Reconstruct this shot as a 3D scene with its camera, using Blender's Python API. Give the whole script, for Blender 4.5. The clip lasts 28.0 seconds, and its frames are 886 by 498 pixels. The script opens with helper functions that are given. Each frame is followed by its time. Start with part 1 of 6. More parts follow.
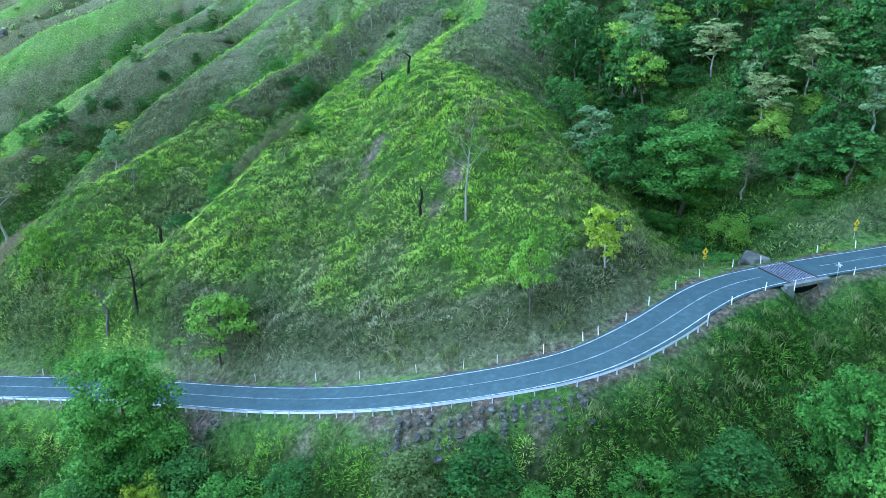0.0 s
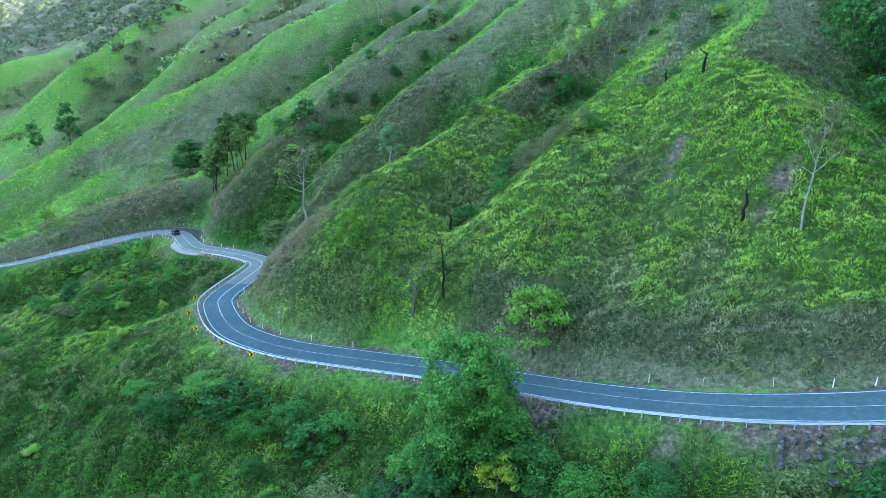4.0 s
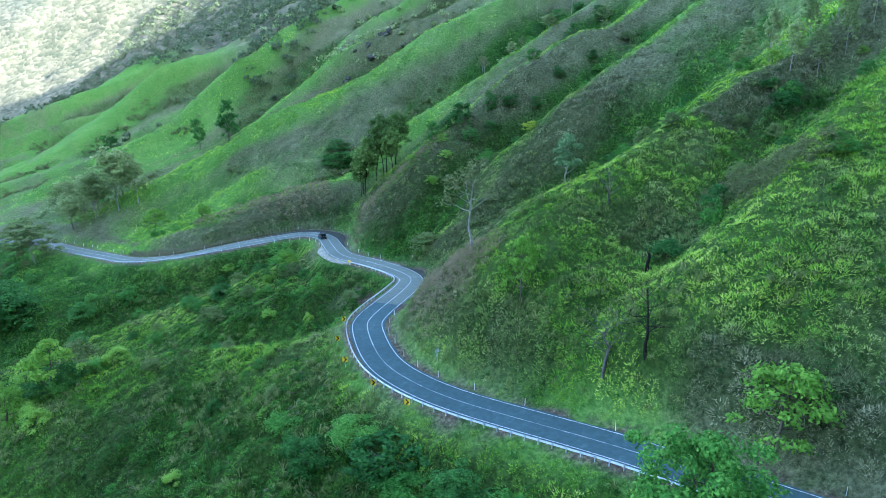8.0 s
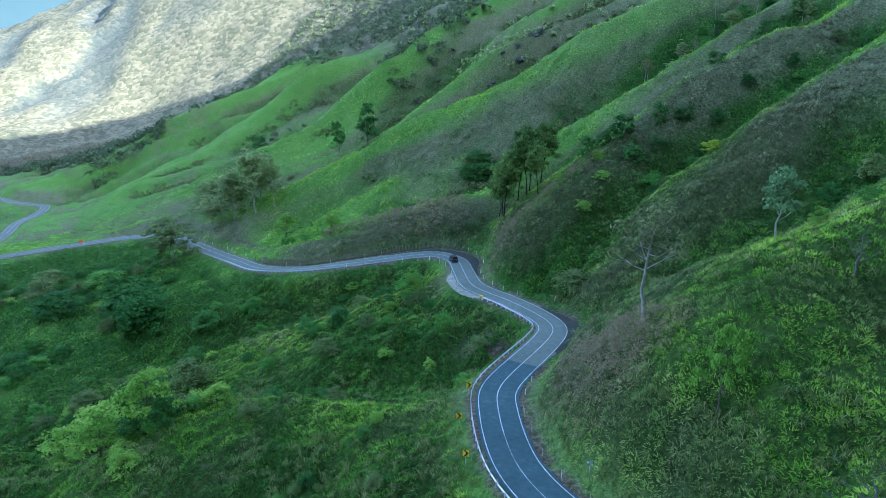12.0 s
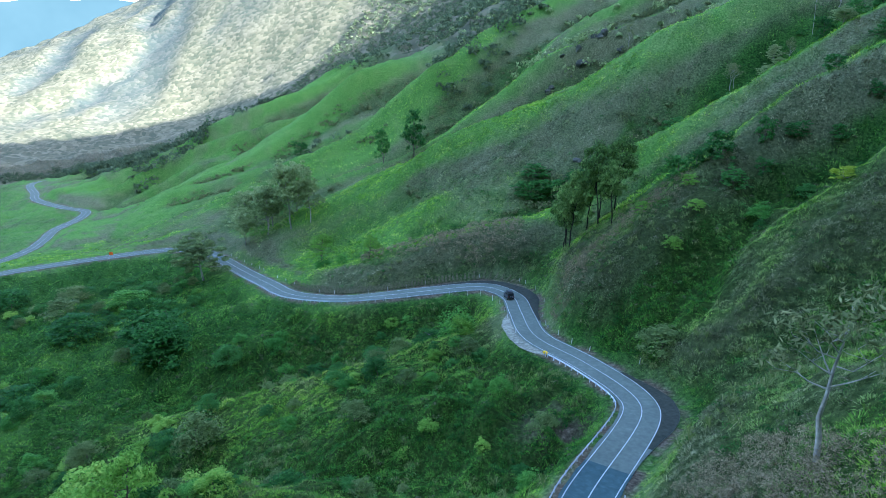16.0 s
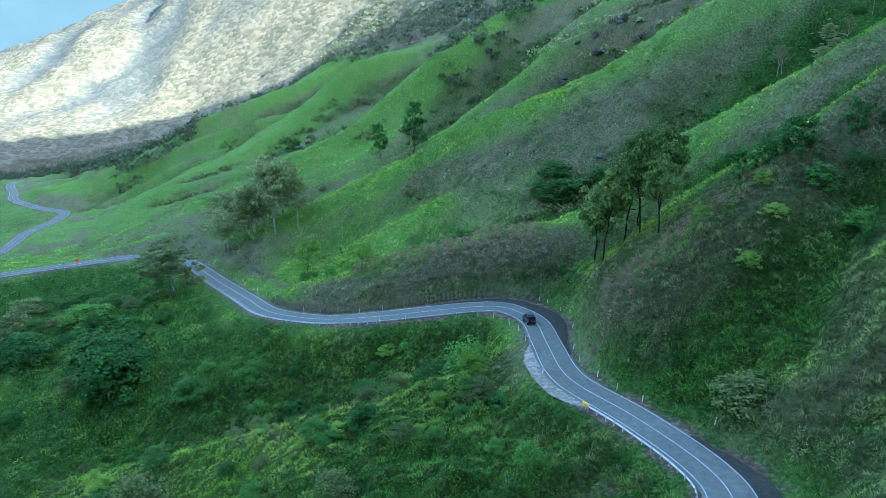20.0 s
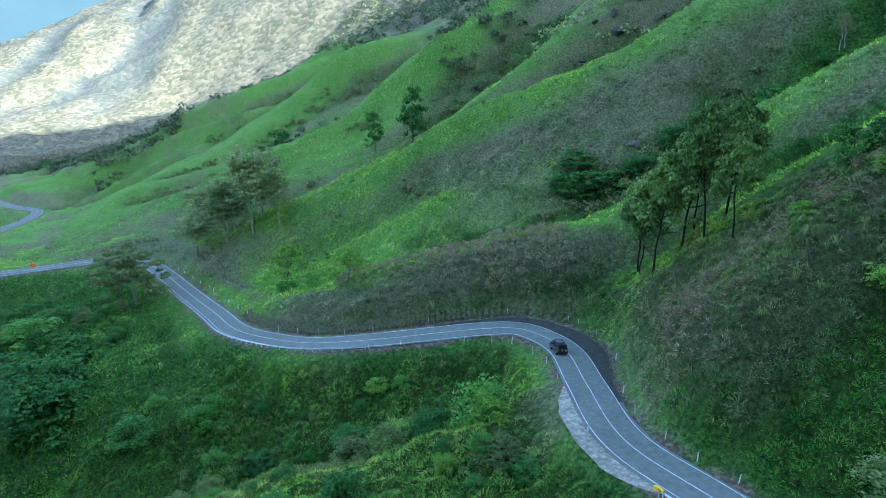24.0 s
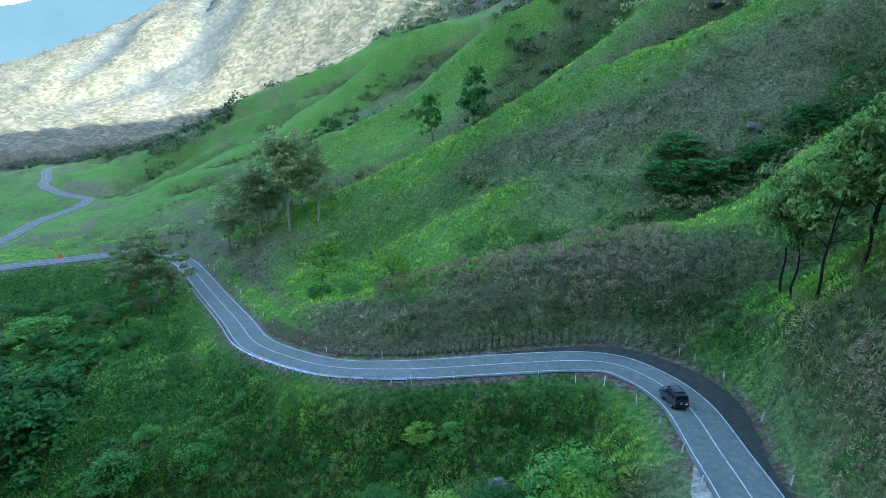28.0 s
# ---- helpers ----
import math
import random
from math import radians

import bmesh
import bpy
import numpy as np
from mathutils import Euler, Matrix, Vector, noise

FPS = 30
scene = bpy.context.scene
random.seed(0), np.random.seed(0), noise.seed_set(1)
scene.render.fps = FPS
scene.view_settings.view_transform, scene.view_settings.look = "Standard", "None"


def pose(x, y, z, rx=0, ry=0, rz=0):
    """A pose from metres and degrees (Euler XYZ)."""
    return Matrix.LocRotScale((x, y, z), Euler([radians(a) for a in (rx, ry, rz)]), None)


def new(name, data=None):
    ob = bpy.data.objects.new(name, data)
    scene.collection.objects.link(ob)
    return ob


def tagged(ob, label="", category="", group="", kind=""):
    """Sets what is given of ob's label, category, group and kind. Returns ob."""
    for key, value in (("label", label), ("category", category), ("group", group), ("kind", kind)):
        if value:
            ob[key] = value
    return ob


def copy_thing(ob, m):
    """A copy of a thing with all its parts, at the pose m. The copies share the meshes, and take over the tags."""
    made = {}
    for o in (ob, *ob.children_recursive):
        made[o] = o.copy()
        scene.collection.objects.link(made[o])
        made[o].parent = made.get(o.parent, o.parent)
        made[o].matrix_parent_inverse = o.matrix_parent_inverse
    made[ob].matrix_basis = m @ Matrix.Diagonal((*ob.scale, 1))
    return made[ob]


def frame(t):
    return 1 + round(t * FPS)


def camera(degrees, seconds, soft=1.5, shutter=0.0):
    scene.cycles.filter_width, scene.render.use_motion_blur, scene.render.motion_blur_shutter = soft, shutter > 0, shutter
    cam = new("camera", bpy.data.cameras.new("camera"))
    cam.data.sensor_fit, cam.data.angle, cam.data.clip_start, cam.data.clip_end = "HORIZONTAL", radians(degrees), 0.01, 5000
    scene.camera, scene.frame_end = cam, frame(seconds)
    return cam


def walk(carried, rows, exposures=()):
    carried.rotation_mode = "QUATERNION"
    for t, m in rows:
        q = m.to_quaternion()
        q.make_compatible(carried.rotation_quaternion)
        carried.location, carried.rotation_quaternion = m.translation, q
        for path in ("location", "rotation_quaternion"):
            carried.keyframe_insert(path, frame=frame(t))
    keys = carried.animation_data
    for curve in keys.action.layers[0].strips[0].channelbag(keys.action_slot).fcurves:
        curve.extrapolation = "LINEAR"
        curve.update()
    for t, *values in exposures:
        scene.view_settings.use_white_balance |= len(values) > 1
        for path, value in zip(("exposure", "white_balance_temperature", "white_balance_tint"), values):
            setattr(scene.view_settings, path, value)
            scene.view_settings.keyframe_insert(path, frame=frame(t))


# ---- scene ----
cam = camera(68.7, 28.0, 0.9)
METRES, EYE, TILT, LEAN, TURN = 192.0, 45.2, -17.6, 0.0, 0.0
ROWS = [
    (0.0, 0.0, 0.0, 0.0, 0.0, 0.0, -0.0),
    (0.5, -0.0167, -0.001, -0.0004, 1.51, -0.03, -0.5),
    (1.0, -0.0328, -0.0025, -0.0008, 3.05, -0.09, -0.99),
    (1.5, -0.0502, -0.0044, -0.0015, 4.87, -0.14, -1.6),
    (2.0, -0.0668, -0.0067, -0.0023, 6.65, -0.21, -2.15),
    (2.5, -0.0846, -0.0093, -0.0034, 8.25, -0.28, -2.67),
    (3.0, -0.1013, -0.0115, -0.0044, 9.54, -0.35, -3.04),
    (3.5, -0.1175, -0.0132, -0.0053, 10.95, -0.44, -3.45),
    (4.0, -0.1315, -0.0136, -0.0056, 12.31, -0.54, -3.85),
    (4.5, -0.1444, -0.0118, -0.0054, 13.78, -0.66, -4.34),
    (6.5, -0.18, 0.0217, 0.0047, 19.94, -1.21, -6.17),
    (7.0, -0.1879, 0.0343, 0.0087, 21.12, -1.35, -6.51),
    (7.5, -0.1963, 0.0483, 0.0128, 22.36, -1.48, -6.88),
    (8.0, -0.2043, 0.0621, 0.0171, 23.5, -1.63, -7.21),
    (8.5, -0.2128, 0.0768, 0.0215, 24.64, -1.79, -7.55),
    (9.0, -0.221, 0.0908, 0.026, 25.88, -1.97, -7.89),
    (9.5, -0.23, 0.1057, 0.0305, 27.22, -2.14, -8.25),
    (10.0, -0.239, 0.1198, 0.0348, 28.56, -2.31, -8.58),
    (10.5, -0.2488, 0.1344, 0.0393, 30.12, -2.53, -9.02),
    (11.0, -0.2587, 0.1478, 0.0433, 31.86, -2.78, -9.48),
    (11.5, -0.2692, 0.1617, 0.0476, 33.81, -3.06, -9.98),
    (12.0, -0.2799, 0.1746, 0.0517, 35.59, -3.35, -10.43),
    (12.5, -0.2915, 0.1878, 0.0557, 37.25, -3.6, -10.85),
    (14.5, -0.3404, 0.2396, 0.072, 39.68, -3.94, -11.4),
    (15.0, -0.3528, 0.2523, 0.076, 39.68, -3.92, -11.41),
    (15.5, -0.3662, 0.2659, 0.0802, 39.67, -3.9, -11.4),
    (16.0, -0.3788, 0.2794, 0.0824, 39.67, -3.87, -11.42),
    (16.5, -0.3921, 0.2941, 0.0832, 39.69, -3.86, -11.42),
    (17.0, -0.405, 0.3081, 0.0837, 39.68, -3.85, -11.42),
    (17.5, -0.4185, 0.3231, 0.0842, 39.7, -3.84, -11.44),
    (18.0, -0.4312, 0.3374, 0.0846, 39.71, -3.85, -11.44),
    (18.5, -0.4447, 0.3522, 0.085, 39.72, -3.85, -11.47),
    (19.0, -0.4577, 0.3665, 0.0849, 39.71, -3.85, -11.5),
    (19.5, -0.4713, 0.3816, 0.0851, 39.72, -3.85, -11.5),
    (20.0, -0.4842, 0.3961, 0.0854, 39.74, -3.88, -11.5),
    (20.5, -0.4978, 0.4111, 0.0851, 39.73, -3.89, -11.53),
    (21.0, -0.5105, 0.4257, 0.0853, 39.75, -3.91, -11.5),
    (21.5, -0.524, 0.4411, 0.0853, 39.76, -3.95, -11.48),
    (23.5, -0.5758, 0.5003, 0.0837, 39.74, -4.02, -11.46),
    (24.0, -0.5882, 0.5147, 0.0832, 39.74, -4.05, -11.43),
    (24.5, -0.6012, 0.5297, 0.0826, 39.79, -4.1, -11.43),
    (25.0, -0.6136, 0.5438, 0.0817, 39.95, -4.13, -11.48),
    (25.5, -0.6264, 0.5589, 0.0806, 40.38, -4.23, -11.58),
    (26.0, -0.6389, 0.5727, 0.0795, 41.21, -4.42, -11.79),
    (26.5, -0.6521, 0.587, 0.0782, 42.21, -4.64, -12.02),
    (27.0, -0.665, 0.6004, 0.077, 43.13, -4.86, -12.21),
    (27.5, -0.6787, 0.6142, 0.0756, 44.1, -5.06, -12.42),
    (28.0, -0.6919, 0.6271, 0.0741, 44.95, -5.25, -12.61),
]
walk(cam, [(t, pose(0, 0, EYE, TILT, LEAN, TURN) @ pose(METRES * x, METRES * y, METRES * z, 90 + pitch, roll, yaw)) for t, x, y, z, yaw, pitch, roll in ROWS],
     exposures=[(0.0, 3.95, 5950, 17), (4.0, 3.68, 5850, 17), (8.0, 3.45, 5650, 17), (10.8, 3.16, 5520, 17), (12.0, 2.88, 5500, 18), (15.0, 2.92, 5450, 18), (20.0, 2.96, 5450, 18), (28.0, 2.84, 5500, 18)])

# ---- world, sun, exposure ----
SUN_AZ, SUN_EL = 12.0, 19.6   # degrees from +x towards +y, and above the horizon
sun_way = Vector((math.cos(radians(SUN_AZ)) * math.cos(radians(SUN_EL)), math.sin(radians(SUN_AZ)) * math.cos(radians(SUN_EL)), math.sin(radians(SUN_EL))))
world = bpy.data.worlds.new("sky")
scene.world = world
world.use_nodes = True
wn = world.node_tree
sky = wn.nodes.new("ShaderNodeTexSky")
sky.sky_type = "NISHITA"
sky.sun_disc = False
sky.sun_elevation = radians(SUN_EL)
sky.sun_rotation = radians(90 - SUN_AZ)
sky.air_density, sky.dust_density, sky.ozone_density = 1.0, 1.5, 1.0
wn.nodes["Background"].inputs["Strength"].default_value = 0.15
wn.links.new(sky.outputs["Color"], wn.nodes["Background"].inputs["Color"])
sun = new("sun", bpy.data.lights.new("sun", "SUN"))
sun.data.energy, sun.data.angle, sun.data.color = 5.0, radians(0.5), (1.0, 0.93, 0.82)
sun.rotation_euler = sun_way.to_track_quat("Z", "Y").to_euler()

# ---- materials ----
def mat(name, rough=0.9, metal=0.0):
    m = bpy.data.materials.new(name)
    m.use_nodes = True
    b = m.node_tree.nodes["Principled BSDF"]
    b.inputs["Roughness"].default_value, b.inputs["Metallic"].default_value = rough, metal
    b.inputs["Specular IOR Level"].default_value = 0.25 if rough < 0.55 else 0.04
    return m, m.node_tree, b


def node(nt, kind, **values):
    n = nt.nodes.new(kind)
    for key, value in values.items():
        n.inputs[key].default_value = value
    return n


def ramp(nt, fac, stops):
    r = nt.nodes.new("ShaderNodeValToRGB")
    while len(r.color_ramp.elements) < len(stops):
        r.color_ramp.elements.new(0.5)
    for e, (p, c) in zip(r.color_ramp.elements, stops):
        e.position, e.color = p, (*c, 1.0)
    nt.links.new(fac, r.inputs["Fac"])
    return r.outputs["Color"]


def noise_fac(nt, scale, detail=4.0, rough=0.6, where="Object"):
    tc = nt.nodes.new("ShaderNodeTexCoord")
    n = node(nt, "ShaderNodeTexNoise", Scale=scale, Detail=detail, Roughness=rough)
    nt.links.new(tc.outputs[where], n.inputs["Vector"])
    return n.outputs["Fac"]


def mix(nt, fac, a, b, blend="MIX"):
    m = nt.nodes.new("ShaderNodeMix")
    m.data_type, m.blend_type = "RGBA", blend
    if isinstance(fac, float):
        m.inputs["Factor"].default_value = fac
    else:
        nt.links.new(fac, m.inputs["Factor"])
    for socket, value in ((m.inputs[6], a), (m.inputs[7], b)):
        if isinstance(value, tuple):
            socket.default_value = (*value, 1.0)
        else:
            nt.links.new(value, socket)
    return m.outputs[2]


def bump(nt, b, fac, strength, distance):
    n = node(nt, "ShaderNodeBump", Strength=strength, Distance=distance)
    nt.links.new(fac, n.inputs["Height"])
    nt.links.new(n.outputs["Normal"], b.inputs["Normal"])


def attr(nt, name):
    a = nt.nodes.new("ShaderNodeAttribute")
    a.attribute_name = name
    return a.outputs["Fac"]


def math_node(nt, op, a, b=None, clamp=False):
    n = nt.nodes.new("ShaderNodeMath")
    n.operation, n.use_clamp = op, clamp
    for k, v in enumerate((a, b)):
        if v is None:
            continue
        if isinstance(v, (int, float)):
            n.inputs[k].default_value = v
        else:
            nt.links.new(v, n.inputs[k])
    return n.outputs[0]


def speckled(name, stops, scale=3.0, rough=0.85, metal=0.0, depth=0.0, big=0.25):
    """A material whose colour wanders over the given stops at two scales."""
    m, nt, b = mat(name, rough, metal)
    f = math_node(nt, "ADD", math_node(nt, "MULTIPLY", noise_fac(nt, scale), 0.65), math_node(nt, "MULTIPLY", noise_fac(nt, scale * big), 0.35))
    nt.links.new(ramp(nt, f, stops), b.inputs["Base Color"])
    if depth:
        bump(nt, b, noise_fac(nt, scale * 2.0, 5.0), 0.6, depth)
    return m


def cool(stops, k=1.05):
    """Living green is a little bluer than its bare pigment."""
    return [(p, (r, g, min(b * k, 0.9 * g) if g > 1.1 * r else b)) for p, (r, g, b) in stops]


LUSH = [(0.0, (0.006, 0.028, 0.004)), (0.35, (0.027, 0.102, 0.012)), (0.65, (0.09, 0.235, 0.024)), (1.0, (0.25, 0.37, 0.062))]


def leafy(name, stops, dry=None, rough=0.6, through_light=0.2, tone=False, soft_normal=0.4):
    """Leaves or grass: the colour differs from clump to clump and a little from blade to blade, and some light passes through.
    The attribute "bend" holds the way each leaf's clump bulges."""
    stops = cool(stops)
    m, nt, b = mat(name, rough)
    g = nt.nodes.new("ShaderNodeNewGeometry")
    o = nt.nodes.new("ShaderNodeObjectInfo")
    f = math_node(nt, "ADD", math_node(nt, "MULTIPLY", g.outputs["Random Per Island"], 0.6), math_node(nt, "MULTIPLY", o.outputs["Random"], 0.4))
    if tone:
        f = math_node(nt, "ADD", math_node(nt, "MULTIPLY", g.outputs["Random Per Island"], 0.45), math_node(nt, "MULTIPLY", attr(nt, "tone"), 0.55))
    c = ramp(nt, f, stops)
    if dry:
        d = math_node(nt, "ADD", attr(nt, "dry"), math_node(nt, "MULTIPLY", math_node(nt, "SUBTRACT", g.outputs["Random Per Island"], 0.5), 0.3))
        c = mix(nt, math_node(nt, "MULTIPLY", d, 1.0, True), c, ramp(nt, f, dry))
        c = mix(nt, math_node(nt, "MULTIPLY", attr(nt, "lush"), 1.0, True), c, ramp(nt, f, cool(LUSH)))
    nt.links.new(c, b.inputs["Base Color"])
    a = nt.nodes.new("ShaderNodeAttribute")
    a.attribute_name = "bend"
    w = nt.nodes.new("ShaderNodeVectorTransform")
    w.vector_type, w.convert_from, w.convert_to = "NORMAL", "OBJECT", "WORLD"
    nt.links.new(a.outputs["Vector"], w.inputs["Vector"])
    v = nt.nodes.new("ShaderNodeMix")
    v.data_type = "VECTOR"
    v.inputs["Factor"].default_value = soft_normal
    nt.links.new(g.outputs["Normal"], v.inputs[4])
    nt.links.new(w.outputs["Vector"], v.inputs[5])
    nt.links.new(v.outputs[1], b.inputs["Normal"])
    t = nt.nodes.new("ShaderNodeBsdfTranslucent")
    nt.links.new(c, t.inputs["Color"])
    s = nt.nodes.new("ShaderNodeMixShader")
    s.inputs["Fac"].default_value = through_light
    nt.links.new(b.outputs["BSDF"], s.inputs[1])
    nt.links.new(t.outputs["BSDF"], s.inputs[2])
    nt.links.new(s.outputs["Shader"], nt.nodes["Material Output"].inputs["Surface"])
    return m


def ground_material():
    m, nt, b = mat("hillside", 0.95)
    fine, mid = noise_fac(nt, 1.5, 5.0, 0.78), noise_fac(nt, 0.12, 5.0, 0.65)
    f = math_node(nt, "ADD", math_node(nt, "MULTIPLY", fine, 0.75), math_node(nt, "MULTIPLY", mid, 0.15))
    f = math_node(nt, "ADD", f, math_node(nt, "MULTIPLY", noise_fac(nt, 0.35, 4.0, 0.65), 0.1))
    # distant haze is put into the green and straw, greyed and lightened for it
    green = ramp(nt, f, cool([(0.36, (0.036, 0.1, 0.02)), (0.46, (0.075, 0.178, 0.032)), (0.56, (0.13, 0.265, 0.048)), (0.68, (0.21, 0.335, 0.085))]))
    straw = ramp(nt, f, [(0.36, (0.03, 0.037, 0.018)), (0.47, (0.096, 0.112, 0.055)), (0.56, (0.165, 0.182, 0.093)), (0.68, (0.29, 0.3, 0.17))])
    d = math_node(nt, "ADD", attr(nt, "dry"), math_node(nt, "MULTIPLY", math_node(nt, "SUBTRACT", mid, 0.5), 0.8))
    d = math_node(nt, "ADD", d, math_node(nt, "MULTIPLY", math_node(nt, "SUBTRACT", fine, 0.5), 0.5))
    c = mix(nt, math_node(nt, "MULTIPLY", d, 1.0, True), green, straw)
    c = mix(nt, math_node(nt, "MULTIPLY", attr(nt, "lush"), 1.0, True), c, ramp(nt, f, cool([(0.36, (0.006, 0.022, 0.006)), (0.48, (0.026, 0.075, 0.013)), (0.58, (0.06, 0.145, 0.024)), (0.7, (0.12, 0.21, 0.05))])))
    # near ground darkened: shade between tussocks is put into the thatch colour
    c = mix(nt, attr(nt, "shaded_thatch"), c, ramp(nt, f, [(0.36, (0.007, 0.013, 0.004)), (0.5, (0.022, 0.043, 0.008)), (0.66, (0.065, 0.09, 0.022))]))
    # closed tree canopy, crown beside crown, on the far mountain
    tc = nt.nodes.new("ShaderNodeTexCoord")
    crown = node(nt, "ShaderNodeTexVoronoi", Scale=0.15, Randomness=1.0)
    nt.links.new(tc.outputs["Object"], crown.inputs["Vector"])
    split = nt.nodes.new("ShaderNodeSeparateColor")
    nt.links.new(crown.outputs["Color"], split.inputs["Color"])
    tint = math_node(nt, "ADD", math_node(nt, "MULTIPLY", split.outputs[0], 0.55), math_node(nt, "MULTIPLY", noise_fac(nt, 0.012, 4.0, 0.6), 0.45))
    c = mix(nt, attr(nt, "woods"), c, ramp(nt, tint, [(0.1, (0.052, 0.066, 0.039)), (0.45, (0.105, 0.11, 0.068)), (0.85, (0.186, 0.172, 0.112))]))
    # bluish shade of the far mountain's gullies, put into the colour
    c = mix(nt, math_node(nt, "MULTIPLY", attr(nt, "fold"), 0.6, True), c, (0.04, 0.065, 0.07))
    c = mix(nt, attr(nt, "bare"), c, ramp(nt, fine, [(0.35, (0.05, 0.04, 0.028)), (0.5, (0.11, 0.09, 0.062)), (0.65, (0.24, 0.2, 0.145))]))
    nt.links.new(c, b.inputs["Base Color"])
    relief = mix(nt, attr(nt, "woods"), f, math_node(nt, "MULTIPLY", math_node(nt, "SUBTRACT", 1.0, crown.outputs["Distance"]), 0.75))
    bump(nt, b, relief, 1.0, 0.7)
    return m


M_ground = ground_material()
M_asphalt = speckled("asphalt", [(0.35, (0.038, 0.07, 0.071)), (0.55, (0.051, 0.092, 0.092)), (0.7, (0.08, 0.128, 0.124))], 1.2, 0.8, 0, 0.01, 0.12)
M_newseal = speckled("lighter_asphalt", [(0.35, (0.092, 0.115, 0.094)), (0.55, (0.124, 0.152, 0.124)), (0.7, (0.173, 0.2, 0.165))], 1.2, 0.85, 0, 0.01, 0.12)
M_patch = speckled("dark_asphalt", [(0.3, (0.026, 0.031, 0.024)), (0.7, (0.058, 0.065, 0.049))], 1.5, 0.85, 0, 0.01)
M_paint = speckled("road_paint", [(0.35, (0.24, 0.26, 0.255)), (0.5, (0.44, 0.47, 0.46)), (0.62, (0.62, 0.65, 0.63))], 2.5, 0.7)
M_wornpaint = speckled("worn_road_paint", [(0.35, (0.1, 0.135, 0.135)), (0.5, (0.21, 0.25, 0.245)), (0.62, (0.36, 0.4, 0.39))], 1.5, 0.7)
M_steel = speckled("galvanised_steel", [(0.3, (0.42, 0.46, 0.5)), (0.7, (0.6, 0.64, 0.67))], 2.0, 0.45, 0.5)
M_post = speckled("white_post_paint", [(0.3, (0.6, 0.6, 0.58)), (0.7, (0.8, 0.8, 0.78))], 4.0, 0.6)
M_rock = speckled("grey_rock", [(0.3, (0.04, 0.044, 0.038)), (0.5, (0.11, 0.115, 0.098)), (0.7, (0.26, 0.265, 0.225))], 1.3, 0.95, 0, 0.15)
M_concrete = speckled("concrete", [(0.3, (0.09, 0.1, 0.09)), (0.7, (0.2, 0.215, 0.19))], 1.8, 0.9, 0, 0.02)
M_bark = speckled("bark", [(0.3, (0.05, 0.04, 0.032)), (0.7, (0.16, 0.135, 0.11))], 4.0, 0.95, 0, 0.04)
M_palebark = speckled("pale_bark", [(0.3, (0.16, 0.15, 0.13)), (0.7, (0.42, 0.39, 0.34))], 2.0, 0.9, 0, 0.03)
M_deadwood = speckled("weathered_dead_wood", [(0.3, (0.055, 0.05, 0.045)), (0.7, (0.17, 0.16, 0.145))], 3.0, 0.95, 0, 0.03)
M_char = speckled("charred_wood", [(0.3, (0.008, 0.008, 0.008)), (0.7, (0.03, 0.026, 0.022))], 5.0, 0.9, 0, 0.03)
M_yellow = speckled("yellow_sign_face", [(0.3, (0.75, 0.48, 0.02)), (0.7, (0.85, 0.57, 0.03))], 2.0, 0.5)
M_black = speckled("black_paint", [(0.3, (0.012, 0.012, 0.012)), (0.7, (0.025, 0.025, 0.025))], 3.0, 0.5)

# ---- shape of the land: ridges, gullies and the road ----
ROAD_UPPER = [(128, 96.5, 24.2), (94.3, 90.4, 20.6), (60.4, 84.7, 17.3), (43.8, 81.7, 15.6), (36.0, 78.9, 14.7), (23.2, 69.2, 12.7), (16.3, 65.4, 11.5), (8.7, 63.9, 10.2), (-5.9, 65.2, 7.1), (-19.3, 70.0, 3.7), (-47.0, 82.7, -2.2), (-72.3, 88.2, -4.5), (-80.8, 91.2, -5.0)]
ROAD_MIDDLE = [(-88.0, 95.9, -5.7), (-98.4, 108.1, -7.4), (-102.2, 114.6, -8.4), (-108.4, 145.2, -11.2), (-113.1, 150.5, -11.9), (-126.1, 157.6, -13.2), (-140.3, 163.6, -14.6), (-152.1, 175.6, -16.4), (-162.7, 187.4, -18.6), (-169.4, 191.1, -19.5), (-176.4, 192.1, -20.3), (-198.7, 174.7, -23.6)]
ROAD_LOWER = [(-210.8, 170.4, -26.4), (-224.2, 169.9, -29.4), (-239.4, 171.1, -32.3), (-255.8, 175.7, -34.7), (-283.6, 182.6, -38.0), (-314.7, 190.1, -40.9), (-325.5, 192.1, -41.9), (-336.6, 192.2, -42.9), (-347.3, 189.4, -43.9), (-356.9, 183.5, -45.0), (-364.8, 175.1, -46.1), (-385.9, 145.0, -49.2), (-405, 108, -52)]
ROAD_VALLEY = [(-425, 92, -55), (-447, 105, -58.5), (-452, 140, -61.5), (-469, 163, -63), (-487, 176, -64), (-515, 192, -66), (-545, 218, -68.5), (-570, 231, -70), (-595, 227, -71), (-632, 226, -73), (-665, 228, -74.5), (-690, 236, -75.5), (-754, 254, -78), (-800, 300, -85)]

